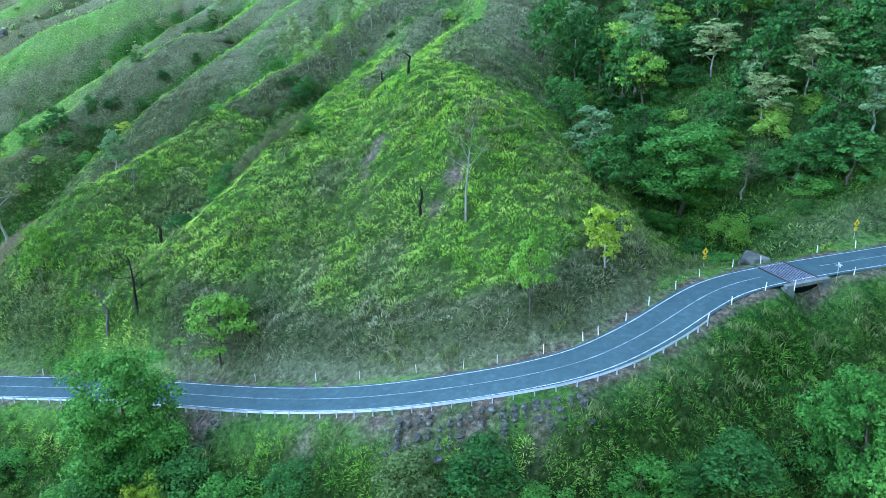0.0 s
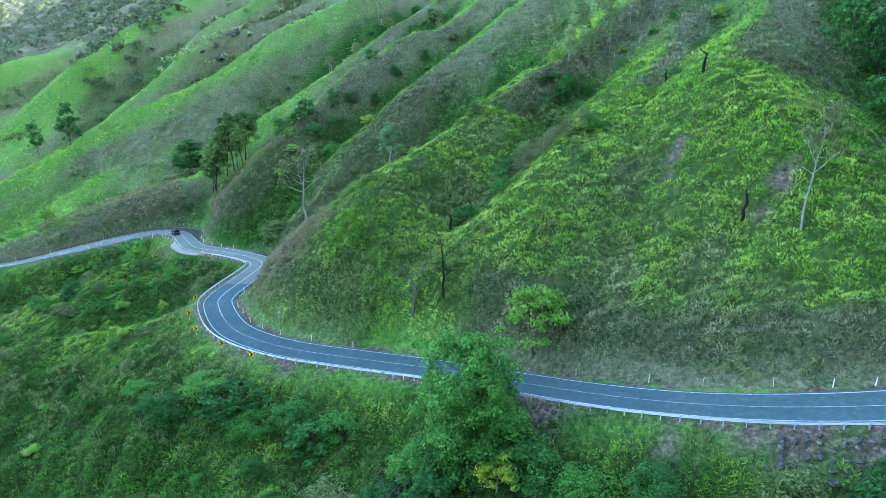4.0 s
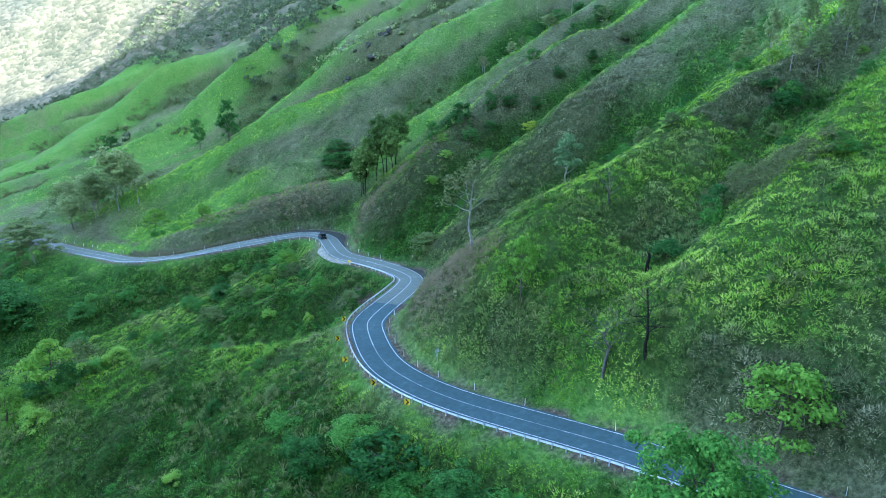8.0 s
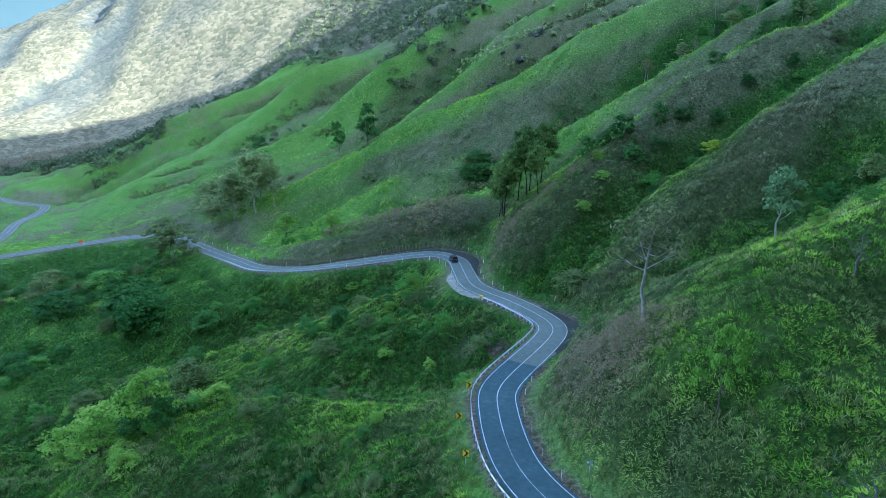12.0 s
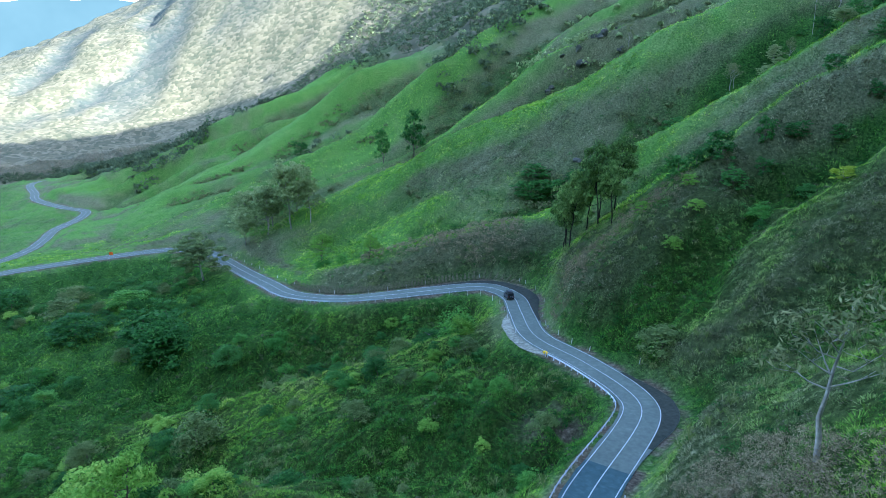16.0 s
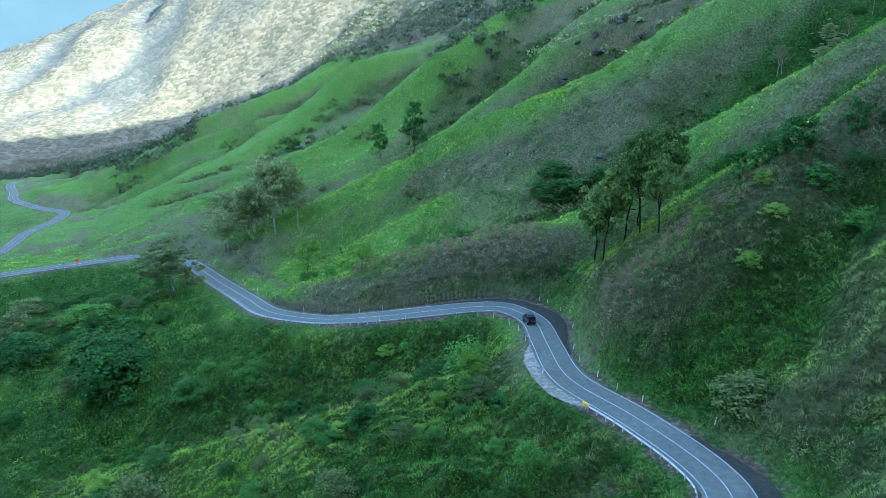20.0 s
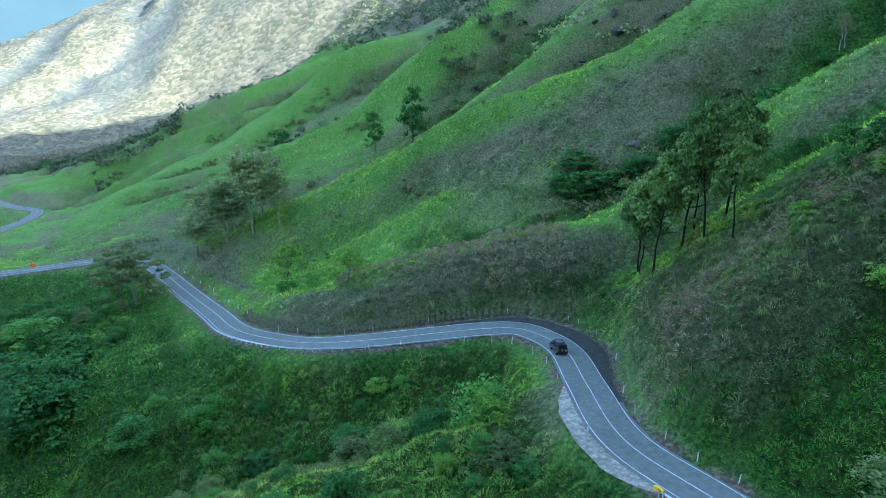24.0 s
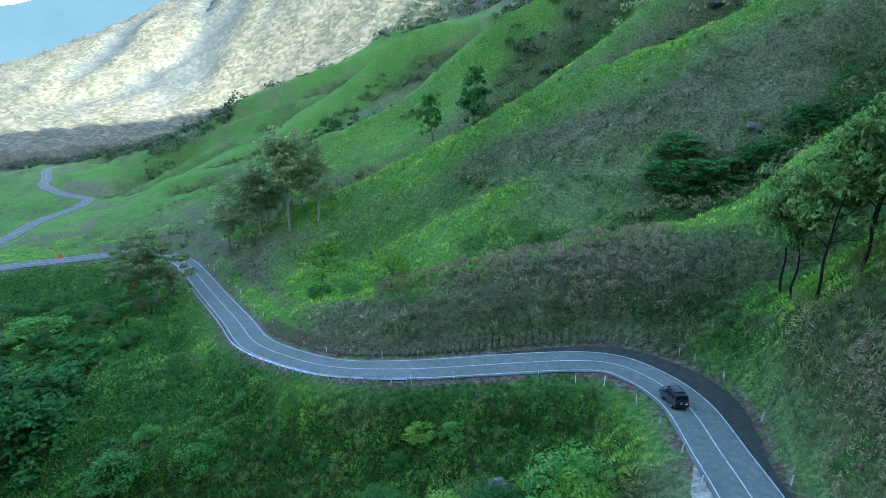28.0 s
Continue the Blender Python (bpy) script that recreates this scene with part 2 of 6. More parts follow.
RIDGES = [
    [(30, 200, 78), (10, 160, 55), (1, 139, 47), (-5, 124.7, 40.3), (2, 110, 35.3), (9, 96, 27), (10, 86, 21)],          # the main hill's nose
    [(-8, 168, 50), (-17, 148, 40), (-27, 128, 30), (-37, 108, 20.5), (-46, 99, 12.5), (-53, 92, 5.5)],                  # its lit western spur
    [(-10, 190, 62), (-27, 169, 46.5), (-39, 156, 37.5), (-49, 143, 30), (-59, 128, 23.5), (-69, 120, 18), (-78, 113, 11), (-83, 110, 6)],   # spur over the hairpin
    [(-30, 280, 85), (-58, 240, 56), (-66, 233, 48), (-78, 217, 37), (-90, 200, 25.5), (-100, 189, 14.5), (-106, 181, 7)],
    [(-70, 300, 75), (-92, 245, 47), (-109, 226, 35.5), (-123, 218, 24.5), (-135, 219, 15.5), (-145, 219, 6.5), (-152, 207, -3)],
    [(-95, 320, 70), (-116, 286, 50), (-130, 270, 37.5), (-145, 258, 25.5), (-159, 242, 14), (-170, 228, 2)],
    [(-100, 380, 95), (-150, 333, 66), (-180, 306, 50), (-199, 290, 34.5), (-215, 276, 23), (-233, 259, 12), (-250, 245, 1.5), (-264, 236, -4.5), (-291, 220, -19)],
    [(-235, 430, 84), (-262, 360, 46), (-277, 338, 24), (-289, 326, 11.5), (-303, 312, -4)],
    [(-290, 450, 84), (-322, 376, 47), (-333, 342, 26.5), (-340, 325, 12.5), (-348, 309, -1.5), (-362, 293, -13), (-380, 276, -23), (-398, 258, -33)],
    [(-372, 230, -29.5), (-390, 218, -37.5), (-406, 202, -48)],
    [(-390, 470, 70), (-424, 366, 22), (-431, 349, 8), (-444, 329, -9.5), (-464, 306, -20.5), (-490, 282, -37), (-546, 241, -66)],
    [(-470, 500, 58), (-503, 423, 22), (-517, 396, 7.5), (-536, 365, -6), (-557, 331, -21), (-575, 304, -40), (-598, 273, -53), (-649, 234, -68)],
    [(-149, 171, -17.2), (-160, 161, -20.5), (-172, 150, -26), (-185, 138, -31), (-200, 124, -37), (-216, 112, -43)],    # spurs below the road
    [(-104, 108, -8.5), (-112, 103, -10.5), (-122, 102, -12.5), (-140, 100, -16.5), (-160, 92, -23)],
    [(-226, 184, -23.5), (-217, 191, -18), (-207, 199, -14), (-198, 206, -11.3), (-188, 216, -9), (-179, 228, -6)],      # dry bank above the second bend
]
GULLIES = [
    [(30, 175, 56), (33, 140, 34), (34, 115, 22), (41, 98, 14), (46, 88, 10)],                                          # dark gully above the culvert
    [(-26, 160, 37), (-38, 132, 22), (-46, 114, 13), (-53, 101, 6.5), (-60, 93, -0.5)],
    [(-40, 215, 42), (-60, 190, 20), (-76, 172, 6), (-94, 156, -5), (-106, 147, -11)],
    [(-75, 262, 42), (-92, 226, 21), (-104, 203, 8), (-112, 182, -3), (-117, 166, -10)],
    [(-96, 290, 48), (-120, 254, 24), (-138, 240, 8), (-154, 225, -4), (-162, 208, -13)],
    [(-120, 345, 52), (-150, 300, 24), (-168, 268, 6), (-182, 244, -6), (-188, 230, -11), (-200, 218, -15), (-216, 207, -20), (-234, 196, -26)],
    [(-200, 385, 48), (-238, 345, 18), (-254, 312, -2), (-268, 285, -15), (-292, 258, -27), (-325, 240, -36)],
    [(-268, 420, 52), (-296, 355, 14), (-312, 322, -6), (-326, 296, -21), (-350, 268, -32), (-378, 244, -42)],
    [(-345, 430, 42), (-376, 370, 8), (-388, 342, -10), (-405, 312, -26), (-432, 278, -43), (-465, 242, -56)],
    [(-435, 460, 30), (-460, 400, 0), (-478, 360, -18), (-500, 322, -36), (-530, 280, -56), (-580, 232, -72)],
    [(-178, 171, -27), (-186, 158, -34), (-200, 146, -40), (-215, 133, -45), (-245, 118, -51), (-300, 95, -59)],         # gully under the second bend
    [(-112, 136, -17), (-122, 122, -21), (-140, 118, -26), (-170, 100, -35), (-200, 80, -46)],
    [(46, 76, 10), (44, 62, 0), (36, 48, -10), (20, 25, -24)],
]
SLOPES = [
    [(70, 112, 30), (90, 135, 48), (110, 170, 70), (140, 220, 98), (80, 230, 92), (20, 250, 95), (-40, 320, 98), (-90, 400, 105)],
    [(-150, 470, 110), (-240, 540, 122), (-330, 620, 135), (-440, 680, 120), (-560, 700, 90), (-700, 720, 50), (0, 420, 145), (120, 330, 165), (220, 330, 220)],
    [(-16, 87, 12), (-31, 97, 15), (-58, 102, 11.5), (-70, 101, 6), (-81, 127, 11.2), (-69, 150, 14), (3, 80, 15), (20, 92, 24), (26, 84, 18)],
    [(-118, 198, 16), (-126, 182, 6.5), (-132, 182, 3.5), (-136, 178, -2), (-151, 190, -9), (-185, 257, 5), (-172, 283, 18), (-194, 278, 23.5), (-205, 270, 15), (-248, 208, -28), (-262, 200, -32), (-270, 218, -23)],
    [(-116, 92, -15), (-91, 84.5, -8), (-100, 75, -17), (-131, 87, -21), (-148, 77, -24)],
    [(-137, 143.5, -18.5), (-150, 130, -21), (-163, 130, -26), (-125, 140, -16)],
    [(-222, 155, -35), (-236, 155, -38.5), (-260, 160, -41), (-235, 136, -43), (-280, 150, -46), (-311, 136, -49), (-300, 165, -45), (-350, 150, -53)],
    [(30, 60, 3), (10, 52, -2), (-10, 52, -6), (-30, 58, -7), (-50, 66, -11), (-70, 70, -13), (0, 30, -20), (-40, 30, -28), (-80, 45, -30), (-120, 45, -38)],
    [(60, 68, 6), (85, 72, 8), (110, 76, 10), (100, 40, -6), (60, 30, -12), (160, 110, 32), (180, 60, 20), (40, 0, -35), (120, 0, -20), (230, 90, 150)],
    [(-180, 20, -60), (-260, 40, -66), (-360, 60, -66), (-100, -40, -65), (-300, -80, -85), (0, -150, -80), (200, -150, -60), (-480, 20, -72), (-600, 60, -80), (-600, -200, -95)],
]
FAR = [
    [(-720, 400, -62), (-640, 500, -10), (-840, 280, -92), (-900, 480, -85), (-900, 150, -98), (-1100, 300, -98), (-1000, 650, -60), (-850, 750, -10), (-1250, 420, -92), (-1150, 650, -70)],
    [(-1690, 510, -5), (-1650, 640, 52), (-1590, 790, 120), (-1420, 980, 262), (-1200, 1170, 430), (-900, 1350, 520), (-1400, 640, -10), (-1250, 820, 90), (-1050, 980, 200), (-800, 1050, 220)],
    # includes an unseen eastern ridge and added southern heights that block sun and sky
    [(-1900, 200, -90), (-2400, 400, -80), (-2400, -800, -80), (-1200, -400, -105), (-2200, 1500, 250), (-1200, 2200, 500), (0, 1500, 400), (0, 900, 300), (900, 900, 320), (320, 520, 440), (340, 300, 440), (340, 80, 430), (330, -150, 410), (320, 760, 460), (330, 1000, 470), (210, 200, 170), (600, 200, 520), (900, 0, 250), (1400, -900, 200), (330, -330, 520), (200, -520, 540), (20, -640, 500), (-200, -760, 440), (450, -600, 560), (100, -900, 480), (-500, -1100, 300), (60, -330, 60), (-120, -430, 20)],
]


def spline(points, step):
    p = np.array(points, float)
    p = np.vstack([2 * p[0] - p[1], p, 2 * p[-1] - p[-2]])
    out = []
    for a, b, c, d in zip(p, p[1:], p[2:], p[3:]):
        n = max(2, int(np.linalg.norm(c - b) / step * 2))
        # centripetal parameters keep the bends round
        t0, t1 = 0.0, np.linalg.norm(b - a) ** 0.5
        t2 = t1 + np.linalg.norm(c - b) ** 0.5
        t3 = t2 + np.linalg.norm(d - c) ** 0.5
        t = np.linspace(t1, t2, n, endpoint=False)[:, None]
        a1 = (t1 - t) / (t1 - t0) * a + (t - t0) / (t1 - t0) * b
        a2 = (t2 - t) / (t2 - t1) * b + (t - t1) / (t2 - t1) * c
        a3 = (t3 - t) / (t3 - t2) * c + (t - t2) / (t3 - t2) * d
        b1 = (t2 - t) / (t2 - t0) * a1 + (t - t0) / (t2 - t0) * a2
        b2 = (t3 - t) / (t3 - t1) * a2 + (t - t1) / (t3 - t1) * a3
        out.append((t2 - t) / (t2 - t1) * b1 + (t - t1) / (t2 - t1) * b2)
    q = np.vstack(out + [p[-2][None]])
    s = np.concatenate([[0], np.cumsum(np.linalg.norm(np.diff(q[:, :2], axis=0), axis=1))])
    u = np.arange(0, s[-1], step)
    return np.stack([np.interp(u, s, q[:, k]) for k in range(3)], 1)


def smooth_line(q, n):
    k = np.ones(n) / n
    pad = np.vstack([np.repeat(q[:1], n, 0), q, np.repeat(q[-1:], n, 0)])
    return np.stack([np.convolve(pad[:, i], k, "same")[n:-n] for i in range(3)], 1)


road = spline(ROAD_UPPER + ROAD_MIDDLE + ROAD_LOWER + ROAD_VALLEY, 1.0)
road = smooth_line(road, 5)
tang = np.gradient(road, axis=0)
tang /= np.linalg.norm(tang[:, :2], axis=1)[:, None]
side = np.stack([-tang[:, 1], tang[:, 0]], 1)    # to the left of one who drives down; the hill is on the right
curve = np.arange(len(road)) * 1.0


def soft(a, b, x):
    t = np.clip((x - a) / (b - a), 0, 1)
    return t * t * (3 - 2 * t)


def lattice_noise(x, y, seed):
    """Smooth random heights in -1..1 on a unit lattice."""
    xi, yi = np.floor(x).astype(np.int64), np.floor(y).astype(np.int64)
    fx, fy = x - xi, y - yi
    fx, fy = fx * fx * (3 - 2 * fx), fy * fy * (3 - 2 * fy)

    def h(a, b):
        v = (a * 374761393 + b * 668265263 + seed * 1442695041) & 0xFFFFFFFF
        v = ((v ^ (v >> 13)) * 1274126177) & 0xFFFFFFFF
        return ((v ^ (v >> 16)) & 0xFFFF) / 32767.5 - 1
    return (h(xi, yi) * (1 - fx) + h(xi + 1, yi) * fx) * (1 - fy) + (h(xi, yi + 1) * (1 - fx) + h(xi + 1, yi + 1) * fx) * fy


def rough(x, y, size, octaves, seed):
    v, a = np.zeros_like(x), 1.0
    for k in range(octaves):
        v += a * lattice_noise(x / size * 2 ** k + 17.3 * k, y / size * 2 ** k - 9.1 * k, seed + k)
        a *= 0.5
    return v


# a thin plate bent over the ridge, gully and slope lines
CREST, TROUGH = 9.0, 6.5     # how far crests and gullies stand out of the smooth plate
def near_line(x, y, lines, reach):
    """1 on the lines, falling to 0 at reach."""
    d = np.full(len(x), 1e9)
    for line in lines:
        q = spline(line, 3.0)
        g = np.where((x > q[:, 0].min() - reach) & (x < q[:, 0].max() + reach) & (y > q[:, 1].min() - reach) & (y < q[:, 1].max() + reach))[0]
        for k in range(0, len(g), 20000):
            h = g[k:k + 20000]
            d[h] = np.minimum(d[h], ((x[h, None] - q[None, :, 0]) ** 2 + (y[h, None] - q[None, :, 1]) ** 2).min(1))
    return np.clip(1 - np.sqrt(d) / reach, 0, 1)


def folds(x, y):
    """Sharp crests and troughs along the ridge and gully lines."""
    return CREST * np.sqrt(near_line(x, y, RIDGES, 24.0) ** 2 + 0.002) - TROUGH * near_line(x, y, GULLIES, 18.0)


land = [p for group in (RIDGES, GULLIES, SLOPES, FAR) for line in group for p in line]
keys_xyz = np.array(land + [tuple(p) for p in road[::9]], float)
keys_xyz[:, 2] -= folds(keys_xyz[:, 0], keys_xyz[:, 1])
kp = keys_xyz[:, :2] / 100


def plate(d):
    return np.where(d > 0, d * d * np.log(np.maximum(d, 1e-9)), 0)


n_keys = len(kp)
gram = plate(np.linalg.norm(kp[:, None] - kp[None], axis=2)) + 0.004 * np.eye(n_keys)
flat = np.c_[np.ones(n_keys), kp]
weights = np.linalg.solve(np.block([[gram, flat], [flat.T, np.zeros((3, 3))]]), np.r_[keys_xyz[:, 2], 0, 0, 0])


def plate_height(x, y):
    out = np.empty(len(x))
    for k in range(0, len(x), 20000):
        q = np.c_[x[k:k + 20000], y[k:k + 20000]] / 100
        out[k:k + 20000] = plate(np.sqrt((q[:, :1] - kp[:, 0]) ** 2 + (q[:, 1:] - kp[:, 1]) ** 2)) @ weights[:-3] + weights[-3] + q @ weights[-2:]
    return out


def steps(lo, m0, a, b, m1, hi, fine, mid, grow_lo, grow_hi):
    """Grid lines: fine between a and b, middling out to m0 and m1, then growing."""
    left, right = list(np.arange(a - mid, m0, -mid)), list(np.arange(b + mid, m1, mid))
    d, p = (mid, left[-1]) if left else (fine, a)
    while p > lo:
        d *= grow_lo
        p -= d
        left.append(p)
    d, p = (mid, right[-1]) if right else (fine, b)
    while p < hi:
        d *= grow_hi
        p += d
        right.append(p)
    return np.array(left[::-1] + list(np.arange(a, b, fine)) + right)


GX = steps(-4600, -580, -250, 66, 66, 3800, 0.7, 2.6, 1.028, 1.12)
GY = steps(-3800, 42, 42, 215, 430, 4600, 0.7, 2.6, 1.15, 1.04)
xx, yy = [a.ravel() for a in np.meshgrid(GX, GY)]
zz = plate_height(xx, yy)


def to_road(x, y, reach=40.0):
    """Signed distance to the road's middle (left positive), its nearest sample, for points nearer than reach; else reach and -1."""
    d, idx = np.full(len(x), reach), np.full(len(x), -1)
    cell = {}
    for k in range(0, len(road), 8):
        r = road[k:k + 9]
        near = np.where((np.abs(x - r[:, 0].mean()) < reach + 8) & (np.abs(y - r[:, 1].mean()) < reach + 8))[0]
        if not len(near):
            continue
        dd = np.hypot(x[near, None] - r[None, :, 0], y[near, None] - r[None, :, 1])
        j = dd.argmin(1)
        v = dd[np.arange(len(near)), j]
        better = v < np.abs(d[near])
        g, j, v = near[better], j[better] + k, v[better]
        sgn = np.sign((x[g] - road[j, 0]) * side[j, 0] + (y[g] - road[j, 1]) * side[j, 1])
        d[g], idx[g] = v * np.where(sgn == 0, 1, sgn), j
    return d, idx


def widen(s):
    """Extra sealed width on the hill side, at the bends."""
    return 2.6 * np.exp(-((s - S_BEND1) / 9.0) ** 2) + 3.4 * np.exp(-((s - S_BEND2) / 16.0) ** 2)


def station(x, y):
    return float(np.hypot(road[:, 0] - x, road[:, 1] - y).argmin())


S_BEND1, S_BEND2 = station(-109, 147), station(-166, 190)
S_CULVERT = station(46.5, 82)
S_HAIRPIN = station(-98, 108)


rd, ri = to_road(xx, yy)
rj = np.maximum(ri, 0)
inner = -(3.9 + widen(rj.astype(float)))
outer = 3.9
hill_gap = np.where(rd < 0, inner - rd, rd - outer)     # metres beyond the formation's edge
up = rd < 0
wide = rough(xx, yy, 26.0, 3, 3) * 1.1 + rough(xx, yy, 5.0, 3, 11) * 0.38
wide *= soft(1.0, 12.0, np.where(ri >= 0, hill_gap, 40.0)) * (1 + 3 * soft(300, 900, np.hypot(xx + 120, yy - 150)))
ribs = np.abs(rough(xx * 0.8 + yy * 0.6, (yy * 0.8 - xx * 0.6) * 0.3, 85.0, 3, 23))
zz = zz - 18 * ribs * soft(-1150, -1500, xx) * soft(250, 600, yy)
zz = zz + wide + folds(xx, yy)
# lesser spurs that run down the open far slopes
sway = rough(xx, yy, 90.0, 2, 57)
across, along = 0.75 * xx - 0.66 * yy + 9 * sway, 0.66 * xx + 0.75 * yy
spur = 1 - 2.2 * np.abs(lattice_noise(across / 26.0, along / 210.0, 58)) - 0.5 * np.abs(lattice_noise(across / 15.0 + 4.0, along / 120.0, 59))
zz = zz + 8.5 * spur * soft(-150, -290, xx) * soft(-900, -680, xx) * soft(195, 235, yy + 0.05 * xx) * soft(8.0, 38.0, np.where(ri >= 0, hill_gap, 40.0))
fall = np.where(up, 6.5, 8.0)
k = np.where(ri >= 0, soft(0.0, 1.0, hill_gap / fall), 1.0)
bench = road[rj, 2] - 0.10 - np.where(up, 0.0, 0.25 * np.clip(hill_gap, 0, 3))
zz = np.where(ri >= 0, bench * (1 - k) + zz * k, zz)
mouth = road[int(S_CULVERT), :2] + side[int(S_CULVERT)] * 6.2
zz = zz - 4.2 * np.exp(-((xx - mouth[0]) ** 2 + (yy - mouth[1]) ** 2) / 8.5)     # hollow before the culvert


def height(x, y):
    """The ground's height, by its sheet."""
    x, y = np.atleast_1d(np.asarray(x, float)), np.atleast_1d(np.asarray(y, float))
    i, j = np.clip(np.searchsorted(GX, x) - 1, 0, len(GX) - 2), np.clip(np.searchsorted(GY, y) - 1, 0, len(GY) - 2)
    u, v = (x - GX[i]) / (GX[i + 1] - GX[i]), (y - GY[j]) / (GY[j + 1] - GY[j])
    z = zz.reshape(len(GY), len(GX))
    return (z[j, i] * (1 - u) + z[j, i + 1] * u) * (1 - v) + (z[j + 1, i] * (1 - u) + z[j + 1, i + 1] * u) * v


def gz(x, y):
    return float(height(x, y)[0])


def blob(x, y, cx, cy, r):
    return np.exp(-((x - cx) ** 2 + (y - cy) ** 2) / (r * r))


def cover(x, y):
    """How dry, lush and bare the ground is at points; the relief's shading is put in too."""
    d, i = to_road(x, y)
    n = rough(x, y, 18.0, 3, 31)
    gap = np.where(i >= 0, np.where(d < 0, -d - 3.9 - widen(np.maximum(i, 0).astype(float)), d - 3.9), 40)
    hill = (d < 0) | ((i < 0) & (y > 0.62 * (20 - x) + 20))
    main = (x > -100) & (y < 150 - 0.35 * (x + 60))
    calm = np.where(hill & ~main, 0.4, 1.0)
    dry = 0.12 + calm * (0.22 * n + 0.5 * soft(0.15, 0.7, rough(x, y, 9.0, 3, 37)))
    dry += 0.75 * np.where((d < 0) & (i >= 0), soft(1.0, 3.5, gap - 3.0 * (x < -70)) * (1 - soft(6.0, 13.0, gap)) * (1 - blob(x, y, -62, 92, 20)), 0)
    dry += 0.75 * blob(x, y, -84, 112, 13) + 0.35 * blob(x, y, -100, 205, 40) + 0.5 * blob(x, y, -70, 190, 38) + 0.2 * blob(x, y, -200, 262, 42) + 0.35 * blob(x, y, -130, 215, 30)
    dry += 0.6 * blob(x, y, -205, 200, 12) + 0.55 * blob(x, y, -185, 200, 14) + 0.3 * blob(x, y, -40, 118, 14) + 0.4 * blob(x, y, -240, 340, 60) + 0.2 * blob(x, y, -112, 90, 12) + 0.4 * blob(x, y, -136, 176, 9) + 0.55 * blob(x, y, -148, 190, 9) + 0.4 * blob(x, y, -124, 166, 8)
    cut = np.where((d < 0) & (i >= 0), soft(0.2, 1.0, gap) * (1 - soft(6.0, 10.0, gap + 2.0 * n)), 0) * soft(-46, -34, x) * (1 - soft(20, 30, x))      # dry reeds on the cut bank
    dry += cut + 0.7 * blob(x, y, -137, 188, 14) + 0.5 * blob(x, y, -114, 164, 34) * np.clip(0.5 + 1.5 * rough(x, y, 8.0, 2, 45), 0, 1.6)
    dry -= 0.8 * blob(x, y, -222, 214, 20) + 0.8 * blob(x, y, -252, 204, 24) + 0.5 * blob(x, y, -196, 240, 18)
    # aspect and bulge put relief shading into the dry and lush plant colours
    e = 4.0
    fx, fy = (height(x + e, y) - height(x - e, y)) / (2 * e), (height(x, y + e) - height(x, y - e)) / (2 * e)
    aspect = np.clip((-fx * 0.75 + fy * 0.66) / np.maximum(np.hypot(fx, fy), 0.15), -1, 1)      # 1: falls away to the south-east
    e = 13.0
    bulge = height(x, y) - 0.25 * (height(x + e, y) + height(x - e, y) + height(x, y + e) + height(x, y - e))     # above 0 on crests, below in hollows
    high = np.where(hill & ~main, soft(5, 45, height(x, y) + 0.1 * (x + 150)), 0)
    crest, hollow = np.where(hill & ~main, soft(0.4, 2.4, bulge), 0), np.where(hill & ~main, soft(0.5, 2.6, -bulge), 0)
    ridge = near_line(x, y, RIDGES, 14.0)
    gully = near_line(x, y, GULLIES, 15.0)
    lush = np.clip((0.55 + 0.1 * main) * gully + 0.25 * n, 0, 1) + np.where((d > 0) & (i >= 0), 0.55 * soft(3, 9, gap), 0) + np.where(~hill, 0.75 + 0.45 * n, 0) + 0.8 * blob(x, y, 45, 130, 40) + 0.6 * blob(x, y, 90, 120, 40) + np.where(hill & ~main, -0.08 - 0.05 * soft(-210, -270, x), 0) + 0.4 * blob(x, y, -46, 97, 13) + 0.6 * blob(x, y, -120, 184, 26) + 0.1 * blob(x, y, -62, 110, 22) + 0.1 * blob(x, y, -78, 124, 18) + 0.45 * blob(x, y, 14, 86, 12) - 0.25 * blob(x, y, -86, 80, 22) + 1.0 * blob(x, y, -126, 312, 40) + 0.4 * blob(x, y, -75, 235, 32) + 0.25 * blob(x, y, -62, 200, 24) + 0.55 * blob(x, y, -74, 116, 16) + 0.3 * blob(x, y, -124, 172, 14) + 0.3 * blob(x, y, 5, 54, 12) + 0.4 * soft(0.25, 0.9, rough(x, y, 5.5, 2, 41)) * soft(-260, -200, x) + 0.2 * blob(x, y, -38, 82, 15)
    lush = lush * (1 - 0.8 * soft(-360, -430, x)) + 0.45 * hollow - 0.5 * crest
    bare = np.where((i >= 0), 1 - soft(0.3, 1.5, gap), 0)
    bare = np.maximum(bare, 0.9 * blob(x, y, -404, 180, 12))
    for cx, cy, r in ((3.5, 59.5, 3.5), (8.5, 58.8, 3.5), (-3, 60.2, 3.2), (12.5, 59.5, 2.6), (-7, 61.2, 2.2), (-29, 69.5, 3.2), (-62, 82.5, 3.0), (-70, 84.5, 3.0), (-120, 138, 4.5), (-14, 62, 2.5), (-11.8, 108.3, 1.6), (-12.5, 105.5, 1.2), (-11, 111, 1.2), (2, 98, 1.8), (-1, 95, 1.4)):
        bare = np.maximum(bare, 1.3 * blob(x, y, cx, cy, r))
    bare = bare * np.clip(0.75 + 0.9 * rough(x, y, 2.6, 2, 39), 0.0, 1.0)
